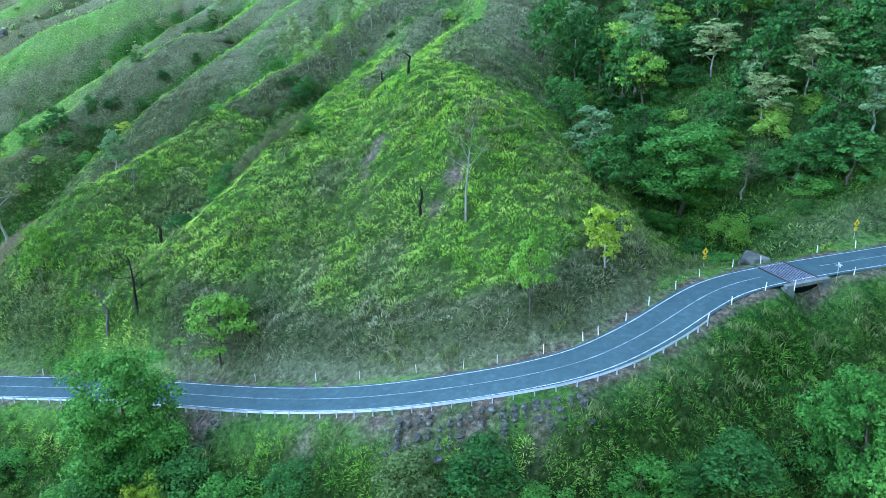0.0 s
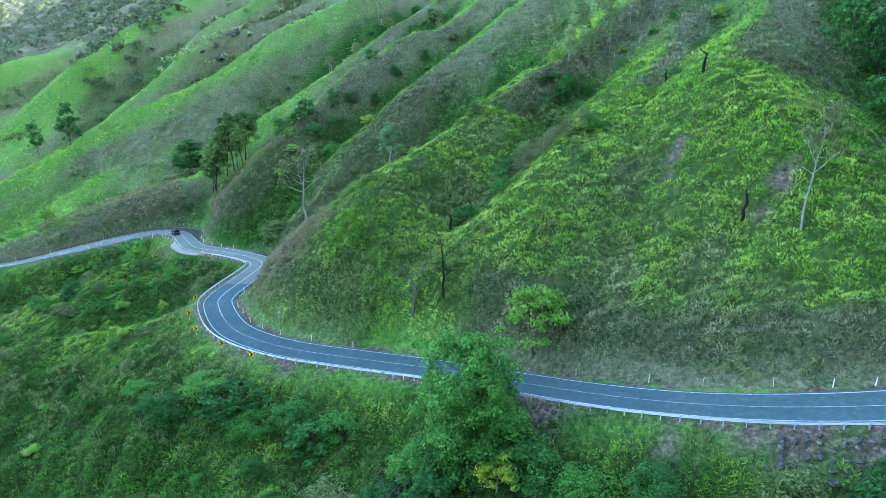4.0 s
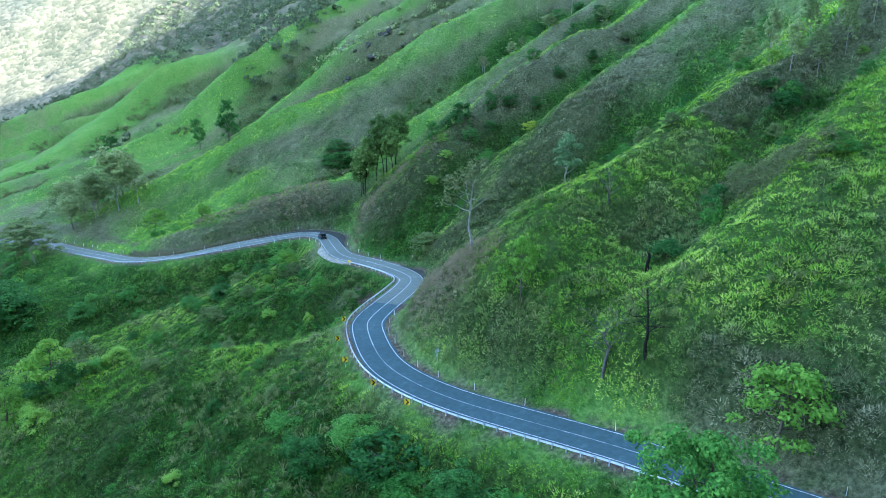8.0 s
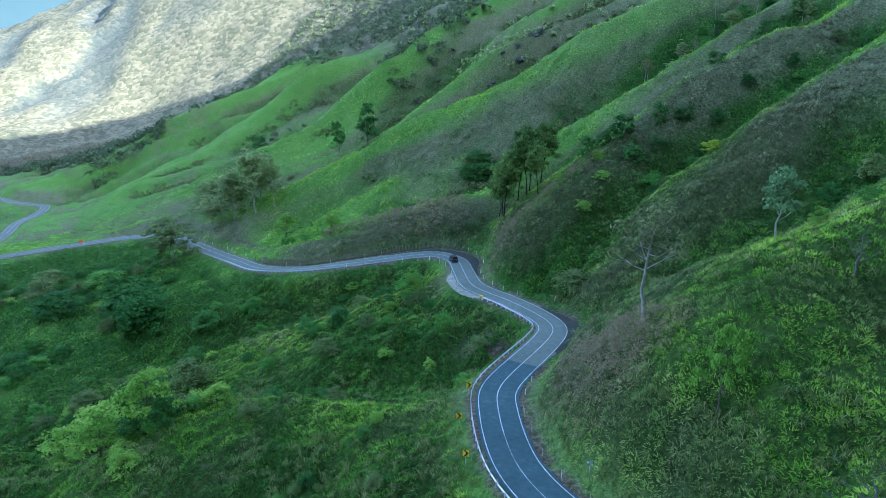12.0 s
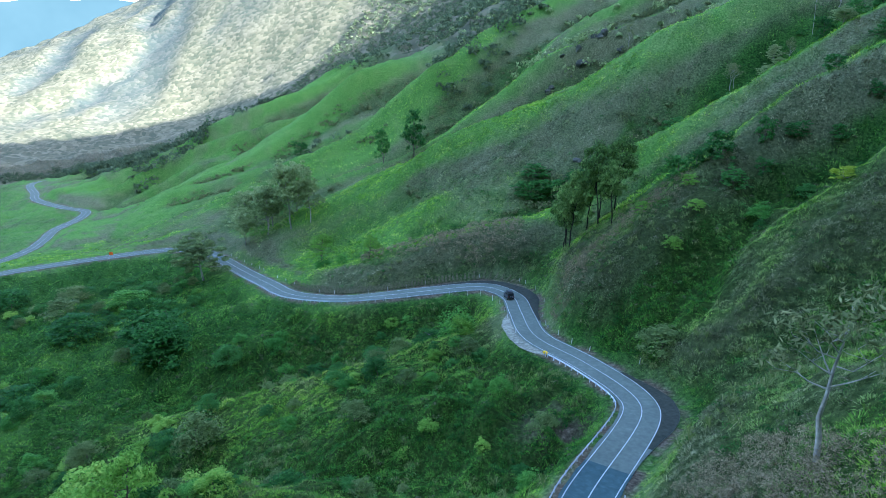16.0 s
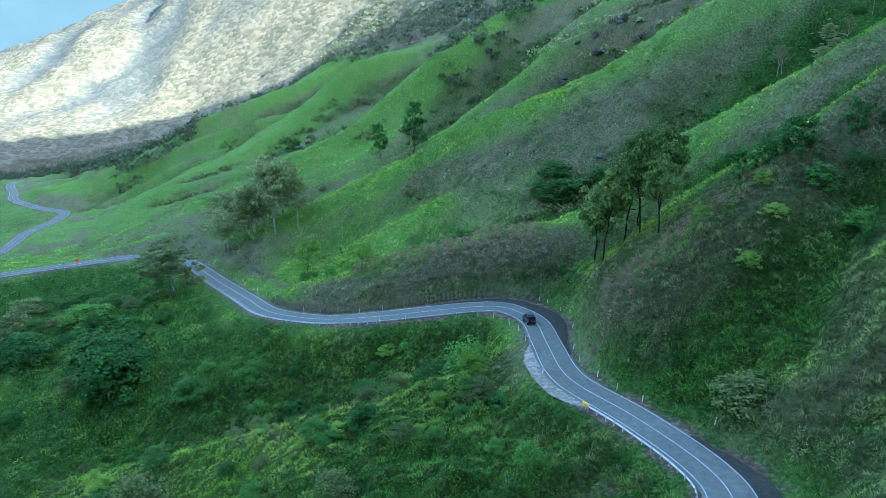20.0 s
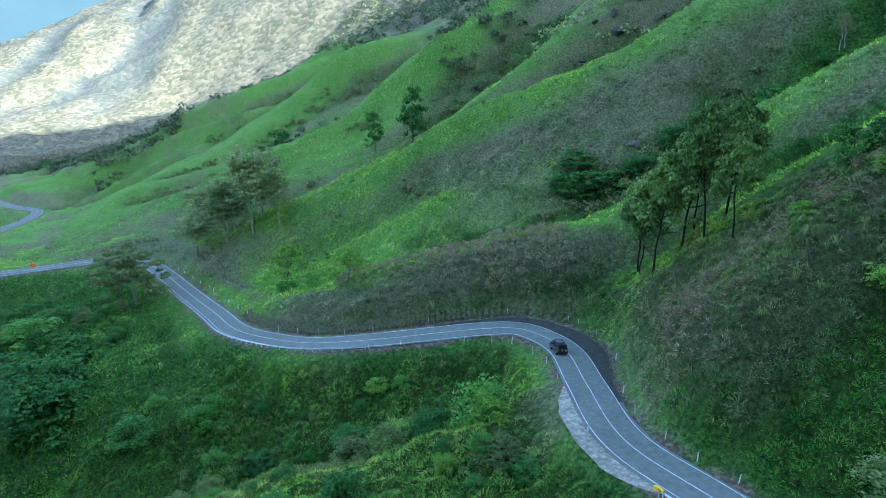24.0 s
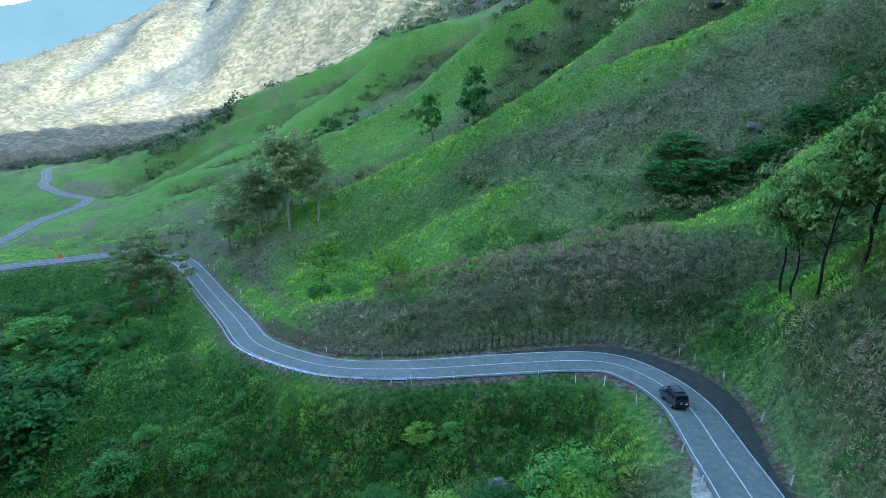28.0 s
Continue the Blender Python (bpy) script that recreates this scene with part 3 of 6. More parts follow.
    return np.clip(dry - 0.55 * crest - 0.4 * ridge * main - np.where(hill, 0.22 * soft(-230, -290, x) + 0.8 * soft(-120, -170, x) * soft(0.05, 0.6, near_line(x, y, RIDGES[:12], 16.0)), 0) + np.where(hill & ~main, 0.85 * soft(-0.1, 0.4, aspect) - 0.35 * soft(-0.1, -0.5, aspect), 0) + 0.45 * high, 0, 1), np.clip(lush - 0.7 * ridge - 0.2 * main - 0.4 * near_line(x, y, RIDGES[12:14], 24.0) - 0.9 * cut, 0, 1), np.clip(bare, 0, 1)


def mesh_object(name, verts, faces, material, parent=None, smooth=False, values=None):
    me = bpy.data.meshes.new(name)
    verts = np.asarray(verts, np.float32)
    faces = np.asarray(faces, np.int32)
    n = faces.shape[1]
    me.vertices.add(len(verts))
    me.vertices.foreach_set("co", verts.ravel())
    me.loops.add(faces.size)
    me.loops.foreach_set("vertex_index", faces.ravel())
    me.polygons.add(len(faces))
    me.polygons.foreach_set("loop_start", np.arange(0, faces.size, n, dtype=np.int32))
    me.polygons.foreach_set("loop_total", np.full(len(faces), n, np.int32))
    for key, v in (values or {}).items():
        v = np.asarray(v, np.float32)
        if v.ndim == 2:
            me.attributes.new(key, "FLOAT_VECTOR", "POINT").data.foreach_set("vector", v.ravel())
        else:
            me.attributes.new(key, "FLOAT", "POINT").data.foreach_set("value", v)
    me.polygons.foreach_set("use_smooth", np.full(len(faces), smooth))
    me.update(calc_edges=True)
    me.materials.append(material)
    ob = new(name, me)
    if parent:
        ob.parent = parent
    return ob


def plan_distance(x, y):
    """Distance from the valley side's middle line, past which tufts grow coarser."""
    a, b = np.array((0.0, 0.0)), np.array((-130.0, 115.0))
    d = b - a
    t = np.clip(((x - a[0]) * d[0] + (y - a[1]) * d[1]) / (d @ d), 0, 1)
    return np.hypot(x - a[0] - t * d[0], y - a[1] - t * d[1])


nx, ny = len(GX), len(GY)
a = (np.arange(ny - 1)[:, None] * nx + np.arange(nx - 1)[None]).ravel()
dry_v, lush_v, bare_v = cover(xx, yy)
# tussocks and shrubby lumps in the sheet itself
edge = soft(0.8, 4.0, np.where(ri >= 0, hill_gap, 40.0))
zz = zz + edge * (0.75 * np.abs(rough(xx, yy, 2.8, 2, 91)) + 0.3 * np.abs(rough(xx, yy, 1.5, 1, 93)) - 0.3) + edge * soft(0.25, 0.9, lush_v) * soft(-640, -500, xx) * (2.7 * np.abs(rough(xx, yy, 7.0, 2, 95)) - 0.9)
ground = mesh_object("ground", np.c_[xx, yy, zz], np.c_[a, a + 1, a + nx + 1, a + nx], M_ground, smooth=True, values={"dry": dry_v, "lush": lush_v, "bare": bare_v, "shaded_thatch": 0.75 * (1 - soft(80, 130, plan_distance(xx, yy))) * soft(2.0, 5.0, np.where(ri >= 0, hill_gap, 40.0)), "woods": np.maximum(soft(-760, -900, xx) * soft(0, 250, yy), soft(10, 80, yy - 365 - (-xx - 380) * 0.30) * soft(-300, -400, xx)), "fold": soft(0.22, 0.7, ribs) * soft(-1150, -1400, xx) * soft(250, 600, yy)})
tagged(ground, "green grassy hillside with ridges, gullies and dry patches", "hillside", kind="structure")


def ribbon(s0, s1, left, right, lift, step=1):
    """A strip along the road between two offsets (numbers or arrays over the stations)."""
    k = np.arange(int(s0), int(s1) + 1, step)
    k = k[k < len(road)]
    l = np.broadcast_to(left, len(road))[k] if np.ndim(left) else np.full(len(k), left)
    r = np.broadcast_to(right, len(road))[k] if np.ndim(right) else np.full(len(k), right)
    v = []
    for o in (l, r):
        v.append(np.c_[road[k, 0] + side[k, 0] * o, road[k, 1] + side[k, 1] * o, road[k, 2] + lift])
    n = len(k)
    i = np.arange(n - 1)
    return np.vstack(v), np.c_[i, i + n, i + n + 1, i + 1]


wobble = 0.12 * rough(curve, curve * 0, 3.0, 3, 77)
seal_in = -(3.15 + widen(curve)) - 0.15 + wobble
seal_out = 3.35 + 0.12 * rough(curve, curve * 0 + 9, 3.0, 3, 78)
END = len(road) - 2
v, f = ribbon(0, END, seal_out, seal_in, 0.0)
carriageway = tagged(mesh_object("road", v, f, M_asphalt, smooth=True), "two-lane grey asphalt mountain road with worn surface", "road", kind="structure")

# ---- road paint ----
def line(name, s0, s1, offset, width, lift=0.05, material=M_paint):
    o = offset if np.ndim(offset) else np.full(len(road), offset)
    v, f = ribbon(s0, s1, o + width / 2, o - width / 2, lift)
    ob = mesh_object(name, v, f, material)
    return tagged(ob, "worn white painted line on the asphalt road", "road marking", kind="structure")


line("centre_line", 0, S_CULVERT - 5, 0.0, 0.12, 0.05, M_wornpaint)
line("centre_line", S_CULVERT + 4, station(-94, 102), 0.0, 0.13, 0.05, M_wornpaint)
line("centre_line", station(-94, 102), END, 0.0, 0.13)
line("edge_line", 0, END, 2.85, 0.12)
line("edge_line", 0, END, -2.85, 0.12)
v, f = ribbon(station(-104.5, 126.5), END - 2, seal_out - 0.02, seal_in + 0.02, 0.008)
tagged(mesh_object("newer_seal", v, f, M_newseal, smooth=True), "lighter grey resealed stretch of the asphalt road", "road", kind="structure")
for s, h in ((S_BEND1, 13), (S_BEND2, 26)):
    v, f = ribbon(s - h, s + h, np.full(len(road), -2.95), seal_in + 0.05, 0.035)
    tagged(mesh_object("widened_shoulder", v, f, M_patch), "darker asphalt widening inside the bend", "road shoulder", kind="structure")


def on_road(s, o):
    k = int(np.clip(round(s), 0, len(road) - 1))
    return Vector((road[k, 0] + side[k, 0] * o, road[k, 1] + side[k, 1] * o, road[k, 2]))


def heading(s):
    k = int(np.clip(round(s), 0, len(road) - 1))
    return math.degrees(math.atan2(tang[k, 1], tang[k, 0]))


# ---- bmesh helpers ----
def box(bm, x0, x1, y0, y1, z0, z1, taper=0.0, m=None):
    v = [bm.verts.new((x, y, z)) for z, t in ((z0, 0.0), (z1, taper)) for x, y in ((x0 + t, y0 + t), (x1 - t, y0 + t), (x1 - t, y1 - t), (x0 + t, y1 - t))]
    for q in ((3, 2, 1, 0), (4, 5, 6, 7), (0, 1, 5, 4), (1, 2, 6, 5), (2, 3, 7, 6), (3, 0, 4, 7)):
        bm.faces.new([v[i] for i in q])
    if m is not None:
        bmesh.ops.transform(bm, matrix=m, verts=v)
    return v


def loft(bm, rings, caps=True):
    vs = [[bm.verts.new(p) for p in r] for r in rings]
    for a, b in zip(vs, vs[1:]):
        n = len(a)
        for i in range(n):
            bm.faces.new((a[i], a[(i + 1) % n], b[(i + 1) % n], b[i]))
    if caps:
        bm.faces.new(vs[0][::-1])
        bm.faces.new(vs[-1])


def disc(bm, c, axis, r, w, n=16):
    """A short cylinder round an axis ('x', 'y' or 'z')."""
    rings = []
    for o in (-w / 2, w / 2):
        ring = []
        for k in range(n):
            a, b = r * math.cos(2 * math.pi * k / n), r * math.sin(2 * math.pi * k / n)
            ring.append({"x": (c[0] + o, c[1] + a, c[2] + b), "y": (c[0] - a, c[1] + o, c[2] + b), "z": (c[0] + a, c[1] + b, c[2] + o)}[axis])
        rings.append(ring)
    loft(bm, rings)


def part(name, bm, material, parent, label="", bevel=0.0):
    if bevel:
        bmesh.ops.bevel(bm, geom=bm.edges[:], offset=bevel, segments=2, affect="EDGES")
    bmesh.ops.recalc_face_normals(bm, faces=bm.faces)
    me = bpy.data.meshes.new(name)
    bm.to_mesh(me)
    bm.free()
    me.materials.append(material)
    ob = new(name, me)
    ob.parent = parent
    if label:
        tagged(ob, label)
    return ob


def thing(name, label, category, m=None, group=""):
    ob = tagged(new(name), label, category, group)
    if m is not None:
        ob.matrix_basis = m
    return ob


# ---- guard rails ----
def guard_rail(s0, s1, offset, label):
    rail = thing("guard_rail", label, "guard rail", Matrix.Translation(on_road((s0 + s1) / 2, offset)))
    base = rail.matrix_basis.inverted()
    bm = bmesh.new()
    box(bm, -0.055, 0.055, -0.09, 0.03, -0.9, 0.72)
    post_me = part("post", bm, M_steel, None)
    bm = bmesh.new()
    prof = [(0.00, 0.40), (0.07, 0.45), (0.07, 0.50), (0.01, 0.55), (0.07, 0.60), (0.07, 0.65), (0.00, 0.71), (-0.012, 0.71), (0.055, 0.645), (0.055, 0.605), (-0.005, 0.55), (0.055, 0.495), (0.055, 0.455), (-0.012, 0.40)]
    loft(bm, [[(x, y, z) for y, z in prof] for x in (-0.5, 0.5)])
    beam_me = part("beam", bm, M_steel, None)
    d, prev = s0, None
    post_used = beam_used = False
    while d <= s1:
        p = on_road(d, offset) + Vector((0, 0, -0.08 + random.uniform(-0.02, 0.02)))
        m = base @ Matrix.Translation(p) @ pose(0, 0, 0, random.uniform(-2, 2), random.uniform(-2, 2), heading(d) + 180)
        ob = post_me if not post_used else new("post", post_me.data)
        post_used = True
        ob.parent, ob.matrix_basis = rail, m
        if prev is not None:
            v = p - prev
            turn = pose(0, 0, 0, 0, -math.degrees(math.atan2(v.z, math.hypot(v.x, v.y))), math.degrees(math.atan2(v.y, v.x)))
            mid = base @ Matrix.Translation((p + prev) / 2 + Vector((0, 0, 0.0))) @ turn @ pose(0, 0, 0, 0, 0, 0) @ Matrix.Diagonal((v.length * 1.01, -1, 1, 1))
            ob = beam_me if not beam_used else new("beam", beam_me.data)
            beam_used = True
            ob.parent, ob.matrix_basis = rail, mid
        prev = p
        d += 2.0
    return rail


guard_rail(station(31.3, 70.5), station(-131, 159), 4.05, "long galvanised steel guard rail on the valley edge of the road")
guard_rail(station(-197, 174), station(-290, 183), 3.9, "weathered steel guard rail on the lower bend's valley edge")

# ---- guide posts ----
def guide_post():
    p = thing("guide_post", "white roadside guide post with a red reflector", "guide post", group="guide posts along the road")
    bm = bmesh.new()
    box(bm, -0.07, 0.07, -0.025, 0.025, -0.35, 1.12, 0.006)
    part("slat", bm, M_post, p)
    bm = bmesh.new()
    box(bm, -0.035, 0.035, -0.036, 0.036, 0.86, 0.96)
    part("reflector", bm, M_red, p, "red reflector")
    return p


M_red = speckled("red_reflector", [(0.3, (0.35, 0.02, 0.015)), (0.7, (0.5, 0.04, 0.03))], 6.0, 0.3)
HILL_POSTS = [(-62, 90), (-49, 87), (-36.4, 83), (-25.2, 77.8), (-16.2, 73.8), (-10.3, 71.6), (-3.2, 69.6), (2.4, 68.4), (6.3, 68), (11.7, 68.3), (16.5, 69.6), (18.5, 70.5), (22.4, 73), (26.1, 76.3), (30.8, 80.2), (35.1, 83.4), (40.7, 86.1), (44.8, 86.5), (53.6, 88.4), (59.3, 88.9)]
BEND_POSTS = [(-86.3, 99.6), (-82, 96.3), (-77.2, 93.9), (-70.4, 92), (-90.7, 104.6), (-94.4, 109), (-97.7, 115), (-99.5, 120.3), (-115.8, 160), (-127.4, 163), (-132.3, 164.5), (-147, 176.5), (-143, 171.8), (-137, 167), (-154, 188.5), (-161.7, 196.5), (-167, 199.4), (-169.5, 200)]
LOW_POSTS = [(-181.5, 197.2), (-187.4, 192), (-192.6, 186), (-196.6, 182), (-200.8, 178.6), (-206.4, 176), (-213.5, 175), (-220.2, 174.6), (-227.5, 174.6), (-246.5, 178.8), (-254.6, 181), (-262.5, 183), (-276.8, 186.8), (-281.6, 188), (-289.4, 189.6), (-297.1, 191.3), (-305.7, 193), (-312.1, 194.3)]
VALLEY_POSTS = [(41.2, 77.4), (45, 77.6), (53.6, 79.6), (35.8, 74.6), (31.6, 71.2), (-152.6, 170.5), (-145.1, 163), (-156.7, 175), (-161.7, 180), (-166.5, 183.4), (-172.8, 186.3), (-176.8, 185.7), (-181.4, 183.4), (-195.2, 172.4), (-190.8, 176.4), (-296, 181.5), (-305, 184), (-315, 186.5)]
first_post = guide_post()
for k, (x, y) in enumerate(HILL_POSTS + BEND_POSTS + LOW_POSTS + VALLEY_POSTS):
    s = station(x, y)
    z = max(gz(x, y), road[int(s), 2] - 0.3)
    m = Matrix.Translation((x, y, z)) @ pose(0, 0, 0, random.uniform(-5, 5), random.uniform(-6, 6), heading(s) + 90 + random.uniform(-8, 8))
    if k == 0:
        first_post.matrix_basis = m
    else:
        copy_thing(first_post, m)

# ---- signs ----
def chevron_sign(x, y, turn, lean):
    z = gz(x, y)
    p = thing("chevron_sign", "square yellow sign with a black arrowhead on a thin post", "road sign", Matrix.Translation((x, y, z)) @ pose(0, 0, 0, lean, 0, turn), "chevron signs round the hairpin")
    bm = bmesh.new()
    disc(bm, (0, 0.03, 0.7), "z", 0.03, 2.4, 8)
    part("post", bm, M_steel, p)
    bm = bmesh.new()
    box(bm, -0.42, 0.42, -0.012, 0.012, 1.15, 2.05)
    plate = part("plate", bm, M_yellow, p, "yellow plate")
    bm = bmesh.new()
    for u in (1, -1):
        v = [bm.verts.new((a, -0.017, 1.6 + u * b)) for a, b in ((-0.30, 0.42), (-0.02, 0.42), (0.33, 0.0), (0.05, 0.0))]
        bm.faces.new(v if u > 0 else v[::-1])
    part("arrowhead", bm, M_black, plate, "black arrowhead")
    return p


for x, y, turn in ((-105.0, 110.0, 52), (-100.4, 100.9, 40), (-94.0, 93.4, 28), (-84.9, 87.2, 18), (-77.4, 83.8, 10)):
    chevron_sign(x, y, turn, random.uniform(-4, 4))


def diamond_sign(x, y, turn, z=None):
    p = thing("warning_sign", "yellow diamond warning sign with a small plate on a post", "road sign", Matrix.Translation((x, y, gz(x, y))) @ pose(0, 0, 0, 0, 0, turn), "warning signs beside the culvert")
    bm = bmesh.new()
    disc(bm, (0, 0.03, 1.1), "z", 0.03, 3.0, 8)
    part("post", bm, M_steel, p)
    bm = bmesh.new()
    box(bm, -0.42, 0.42, -0.012, 0.012, -0.42, 0.42, 0, pose(0, 0, 2.45, 0, 45, 0))
    d = part("diamond", bm, M_yellow, p, "yellow diamond plate")
    bm = bmesh.new()
    box(bm, -0.1, 0.1, -0.018, -0.013, 2.25, 2.65)
    part("symbol", bm, M_black, d, "black symbol bar")
    bm = bmesh.new()
    box(bm, -0.33, 0.33, -0.012, 0.012, 1.35, 1.85)
    e = part("small_plate", bm, M_yellow, p, "small yellow plate")
    bm = bmesh.new()
    box(bm, -0.22, 0.22, -0.018, -0.013, 1.56, 1.64)
    part("text_bar", bm, M_black, e, "black bar")
    return p


diamond_sign(37.0, 87.0, 25)
diamond_sign(60.2, 91.0, 20)
for x, y, turn in ((-78.6, 96.4, 75), (51.0, 78.9, 80)):
    p = thing("direction_sign", "narrow grey sign seen edge-on on a thin post", "road sign", Matrix.Translation((x, y, gz(x, y))) @ pose(0, 0, 0, 0, 0, turn))
    bm = bmesh.new()
    disc(bm, (0, 0, 1.15), "z", 0.035, 3.2, 8)
    part("post", bm, M_steel, p)
    bm = bmesh.new()
    box(bm, -0.45, 0.45, -0.05, -0.03, 2.15, 2.6)
    part("plate", bm, M_steel, p)
    bm = bmesh.new()
    box(bm, -0.05, 0.05, -0.4, 0.4, 2.3, 2.4)
    part("crossbar", bm, M_steel, p)
M_orange = speckled("orange_sign_face", [(0.3, (0.8, 0.13, 0.02)), (0.7, (0.9, 0.2, 0.03))], 2.0, 0.5)
p = thing("works_sign", "small orange roadworks sign on legs beside the road", "road sign", Matrix.Translation((-372, 169, gz(-372, 169))) @ pose(0, 0, 0, 0, 0, 55))
bm = bmesh.new()
box(bm, -0.8, 0.8, -0.02, 0.02, 0.35, 1.75)
part("plate", bm, M_orange, p)
for x in (-0.6, 0.6):
    bm = bmesh.new()
    box(bm, x - 0.04, x + 0.04, 0.03, 0.08, -0.3, 1.5)
    part("leg", bm, M_steel, p)

# ---- slatted grid and culvert ----
def culvert():
    k = int(S_CULVERT)
    o = Vector((road[k, 0], road[k, 1], road[k, 2]))
    g = math.degrees(math.atan2(tang[k, 2], 1))
    base = Matrix.Translation(o) @ pose(0, 0, 0, 0, 0, heading(k)) @ pose(0, 0, 0, 0, -g, 0)
    c = thing("cattle_grid", "steel slatted cattle grid set across the asphalt over a culvert", "cattle grid", base)
    for n in range(11):
        bm = bmesh.new()
        x = -1.75 + n * 0.35
        box(bm, x - 0.10, x + 0.10, -3.3, 3.4, 0.004, 0.05, 0.015)
        part("slat", bm, M_slat, c)
    for x in (-2.05, 2.05):
        bm = bmesh.new()
        box(bm, x - 0.16, x + 0.16, -3.5, 3.6, 0.003, 0.07, 0.02)
        part("end_beam", bm, M_black, c)
    # flat dark sheet on the road paints the shade below the slats
    bm = bmesh.new()
    box(bm, -1.9, 1.9, -3.3, 3.4, 0.002, 0.012)
    part("pit", bm, M_holeshade, c, "dark sheet standing for the shaded pit under the slats")
    w = thing("culvert", "grey concrete culvert with a dark square opening below the road", "culvert", base)
    bm = bmesh.new()
    box(bm, -3.2, 3.2, 3.5, 4.2, -0.35, 0.08)
    part("deck_edge", bm, M_concrete, w)
    for x in (-2.7, 2.7):
        bm = bmesh.new()
        box(bm, x - 0.7, x + 0.7, 3.3, 4.1, -3.0, -0.35)
        part("abutment", bm, M_concrete, w)
    # solid dark block paints the shade inside the culvert
    bm = bmesh.new()
    box(bm, -2.0, 2.0, 3.0, 3.35, -3.0, -0.35)
    part("opening", bm, M_holeshade, w, "dark block standing for the shaded opening")


M_slat = speckled("worn_steel_slat", [(0.3, (0.08, 0.1, 0.12)), (0.7, (0.2, 0.23, 0.26))], 2.0, 0.5, 0.4)
# near-black, with the shade inside holes put into the colour
M_holeshade = speckled("hole_shade", [(0.3, (0.006, 0.006, 0.007)), (0.7, (0.014, 0.014, 0.015))], 2.0, 0.95)
culvert()

# ---- off-road vehicle ----
def vehicle(m):
    car = thing("off_road_car", "dark grey off-road wagon with roof rack and rear spare wheel", "car", m)
    bm = bmesh.new()
    # lower body, front towards +x
    sec = lambda x, w, lo, hi: [(x, -w, lo), (x, w, lo), (x, w + 0.02, (lo + hi) / 2), (x, w - 0.06, hi), (x, -w + 0.06, hi), (x, -w - 0.02, (lo + hi) / 2)]
    loft(bm, [sec(-2.3, 0.84, 0.62, 1.16), sec(-2.2, 0.88, 0.5, 1.2), sec(-1.0, 0.9, 0.48, 1.2), sec(0.9, 0.9, 0.48, 1.18), sec(1.1, 0.9, 0.5, 1.16), sec(2.05, 0.87, 0.55, 1.10), sec(2.22, 0.82, 0.6, 1.02)])
    part("body", bm, M_car, car)
    bm = bmesh.new()
    roof = lambda x, w, lo, hi, wt: [(x, -w, lo), (x, w, lo), (x, wt, hi), (x, -wt, hi)]
    loft(bm, [[(-2.26, -0.83, 1.18), (-2.26, 0.83, 1.18), (-2.16, 0.74, 1.84), (-2.16, -0.74, 1.84)], [(0.95, -0.83, 1.17), (0.95, 0.83, 1.17), (0.42, 0.72, 1.85), (0.42, -0.72, 1.85)]])
    cabin = part("cabin", bm, M_car, car)
    for y in (-1, 1):
        for x0, x1 in ((-2.05, -1.25), (-1.15, -0.3), (-0.2, 0.62)):
            bm = bmesh.new()
            s0 = 0.16 if x1 > 0.5 else 0
            v = [bm.verts.new(q) for q in ((x0, y * 0.838, 1.24), (x1, y * 0.838, 1.24), (x1 - s0 * 2, y * 0.765, 1.74), (x0, y * 0.765, 1.74))]
            bm.faces.new(v)
            part("side_window", bm, M_glass, cabin)
    for name, q in (("windscreen", ((0.94, -0.72, 1.24), (0.94, 0.72, 1.24), (0.53, 0.66, 1.77), (0.53, -0.66, 1.77))), ("rear_window", ((-2.275, -0.70, 1.26), (-2.275, 0.70, 1.26), (-2.19, 0.64, 1.74), (-2.19, -0.64, 1.74)))):
        bm = bmesh.new()
        bm.faces.new([bm.verts.new(a) for a in q])
        part(name, bm, M_glass, cabin)
    for x in (-1.42, 1.38):
        for y in (-0.8, 0.8):
            bm = bmesh.new()
            disc(bm, (x, y, 0.40), "y", 0.40, 0.26, 20)
            w = part("wheel", bm, M_tyre, car)
            bm = bmesh.new()
            disc(bm, (x, y * 1.02, 0.40), "y", 0.23, 0.27, 14)
            part("rim", bm, M_slat, w)
    bm = bmesh.new()
    disc(bm, (-2.42, 0.18, 1.05), "x", 0.38, 0.24, 20)
    w = part("spare_wheel", bm, M_tyre, car)
    bm = bmesh.new()
    disc(bm, (-2.44, 0.18, 1.05), "x", 0.2, 0.24, 14)
    part("rim", bm, M_slat, w)
    bm = bmesh.new()
    box(bm, -2.42, -2.2, -0.85, 0.85, 0.5, 0.66)
    part("rear_bumper", bm, M_black, car)
    bm = bmesh.new()
    box(bm, 2.15, 2.42, -0.86, 0.86, 0.5, 0.75)
    for y in (-0.4, 0.4):
        box(bm, 2.32, 2.40, y - 0.04, y + 0.04, 0.75, 1.12)
    box(bm, 2.32, 2.40, -0.6, 0.6, 1.08, 1.16)
    part("bull_bar", bm, M_black, car)
    for y in (-0.62, 0.62):
        bm = bmesh.new()
        box(bm, 2.14, 2.24, y - 0.14, y + 0.14, 0.82, 1.0)
        part("headlight", bm, M_lens, car)
        bm = bmesh.new()
        box(bm, -2.32, -2.24, y * 1.25 - 0.08, y * 1.25 + 0.08, 0.85, 1.1)
        part("tail_light", bm, M_red, car)
        bm = bmesh.new()
        box(bm, 0.62, 0.72, y * 1.6 - 0.1, y * 1.6 + 0.1, 1.2, 1.38)
        part("side_mirror", bm, M_black, car)
    bm = bmesh.new()
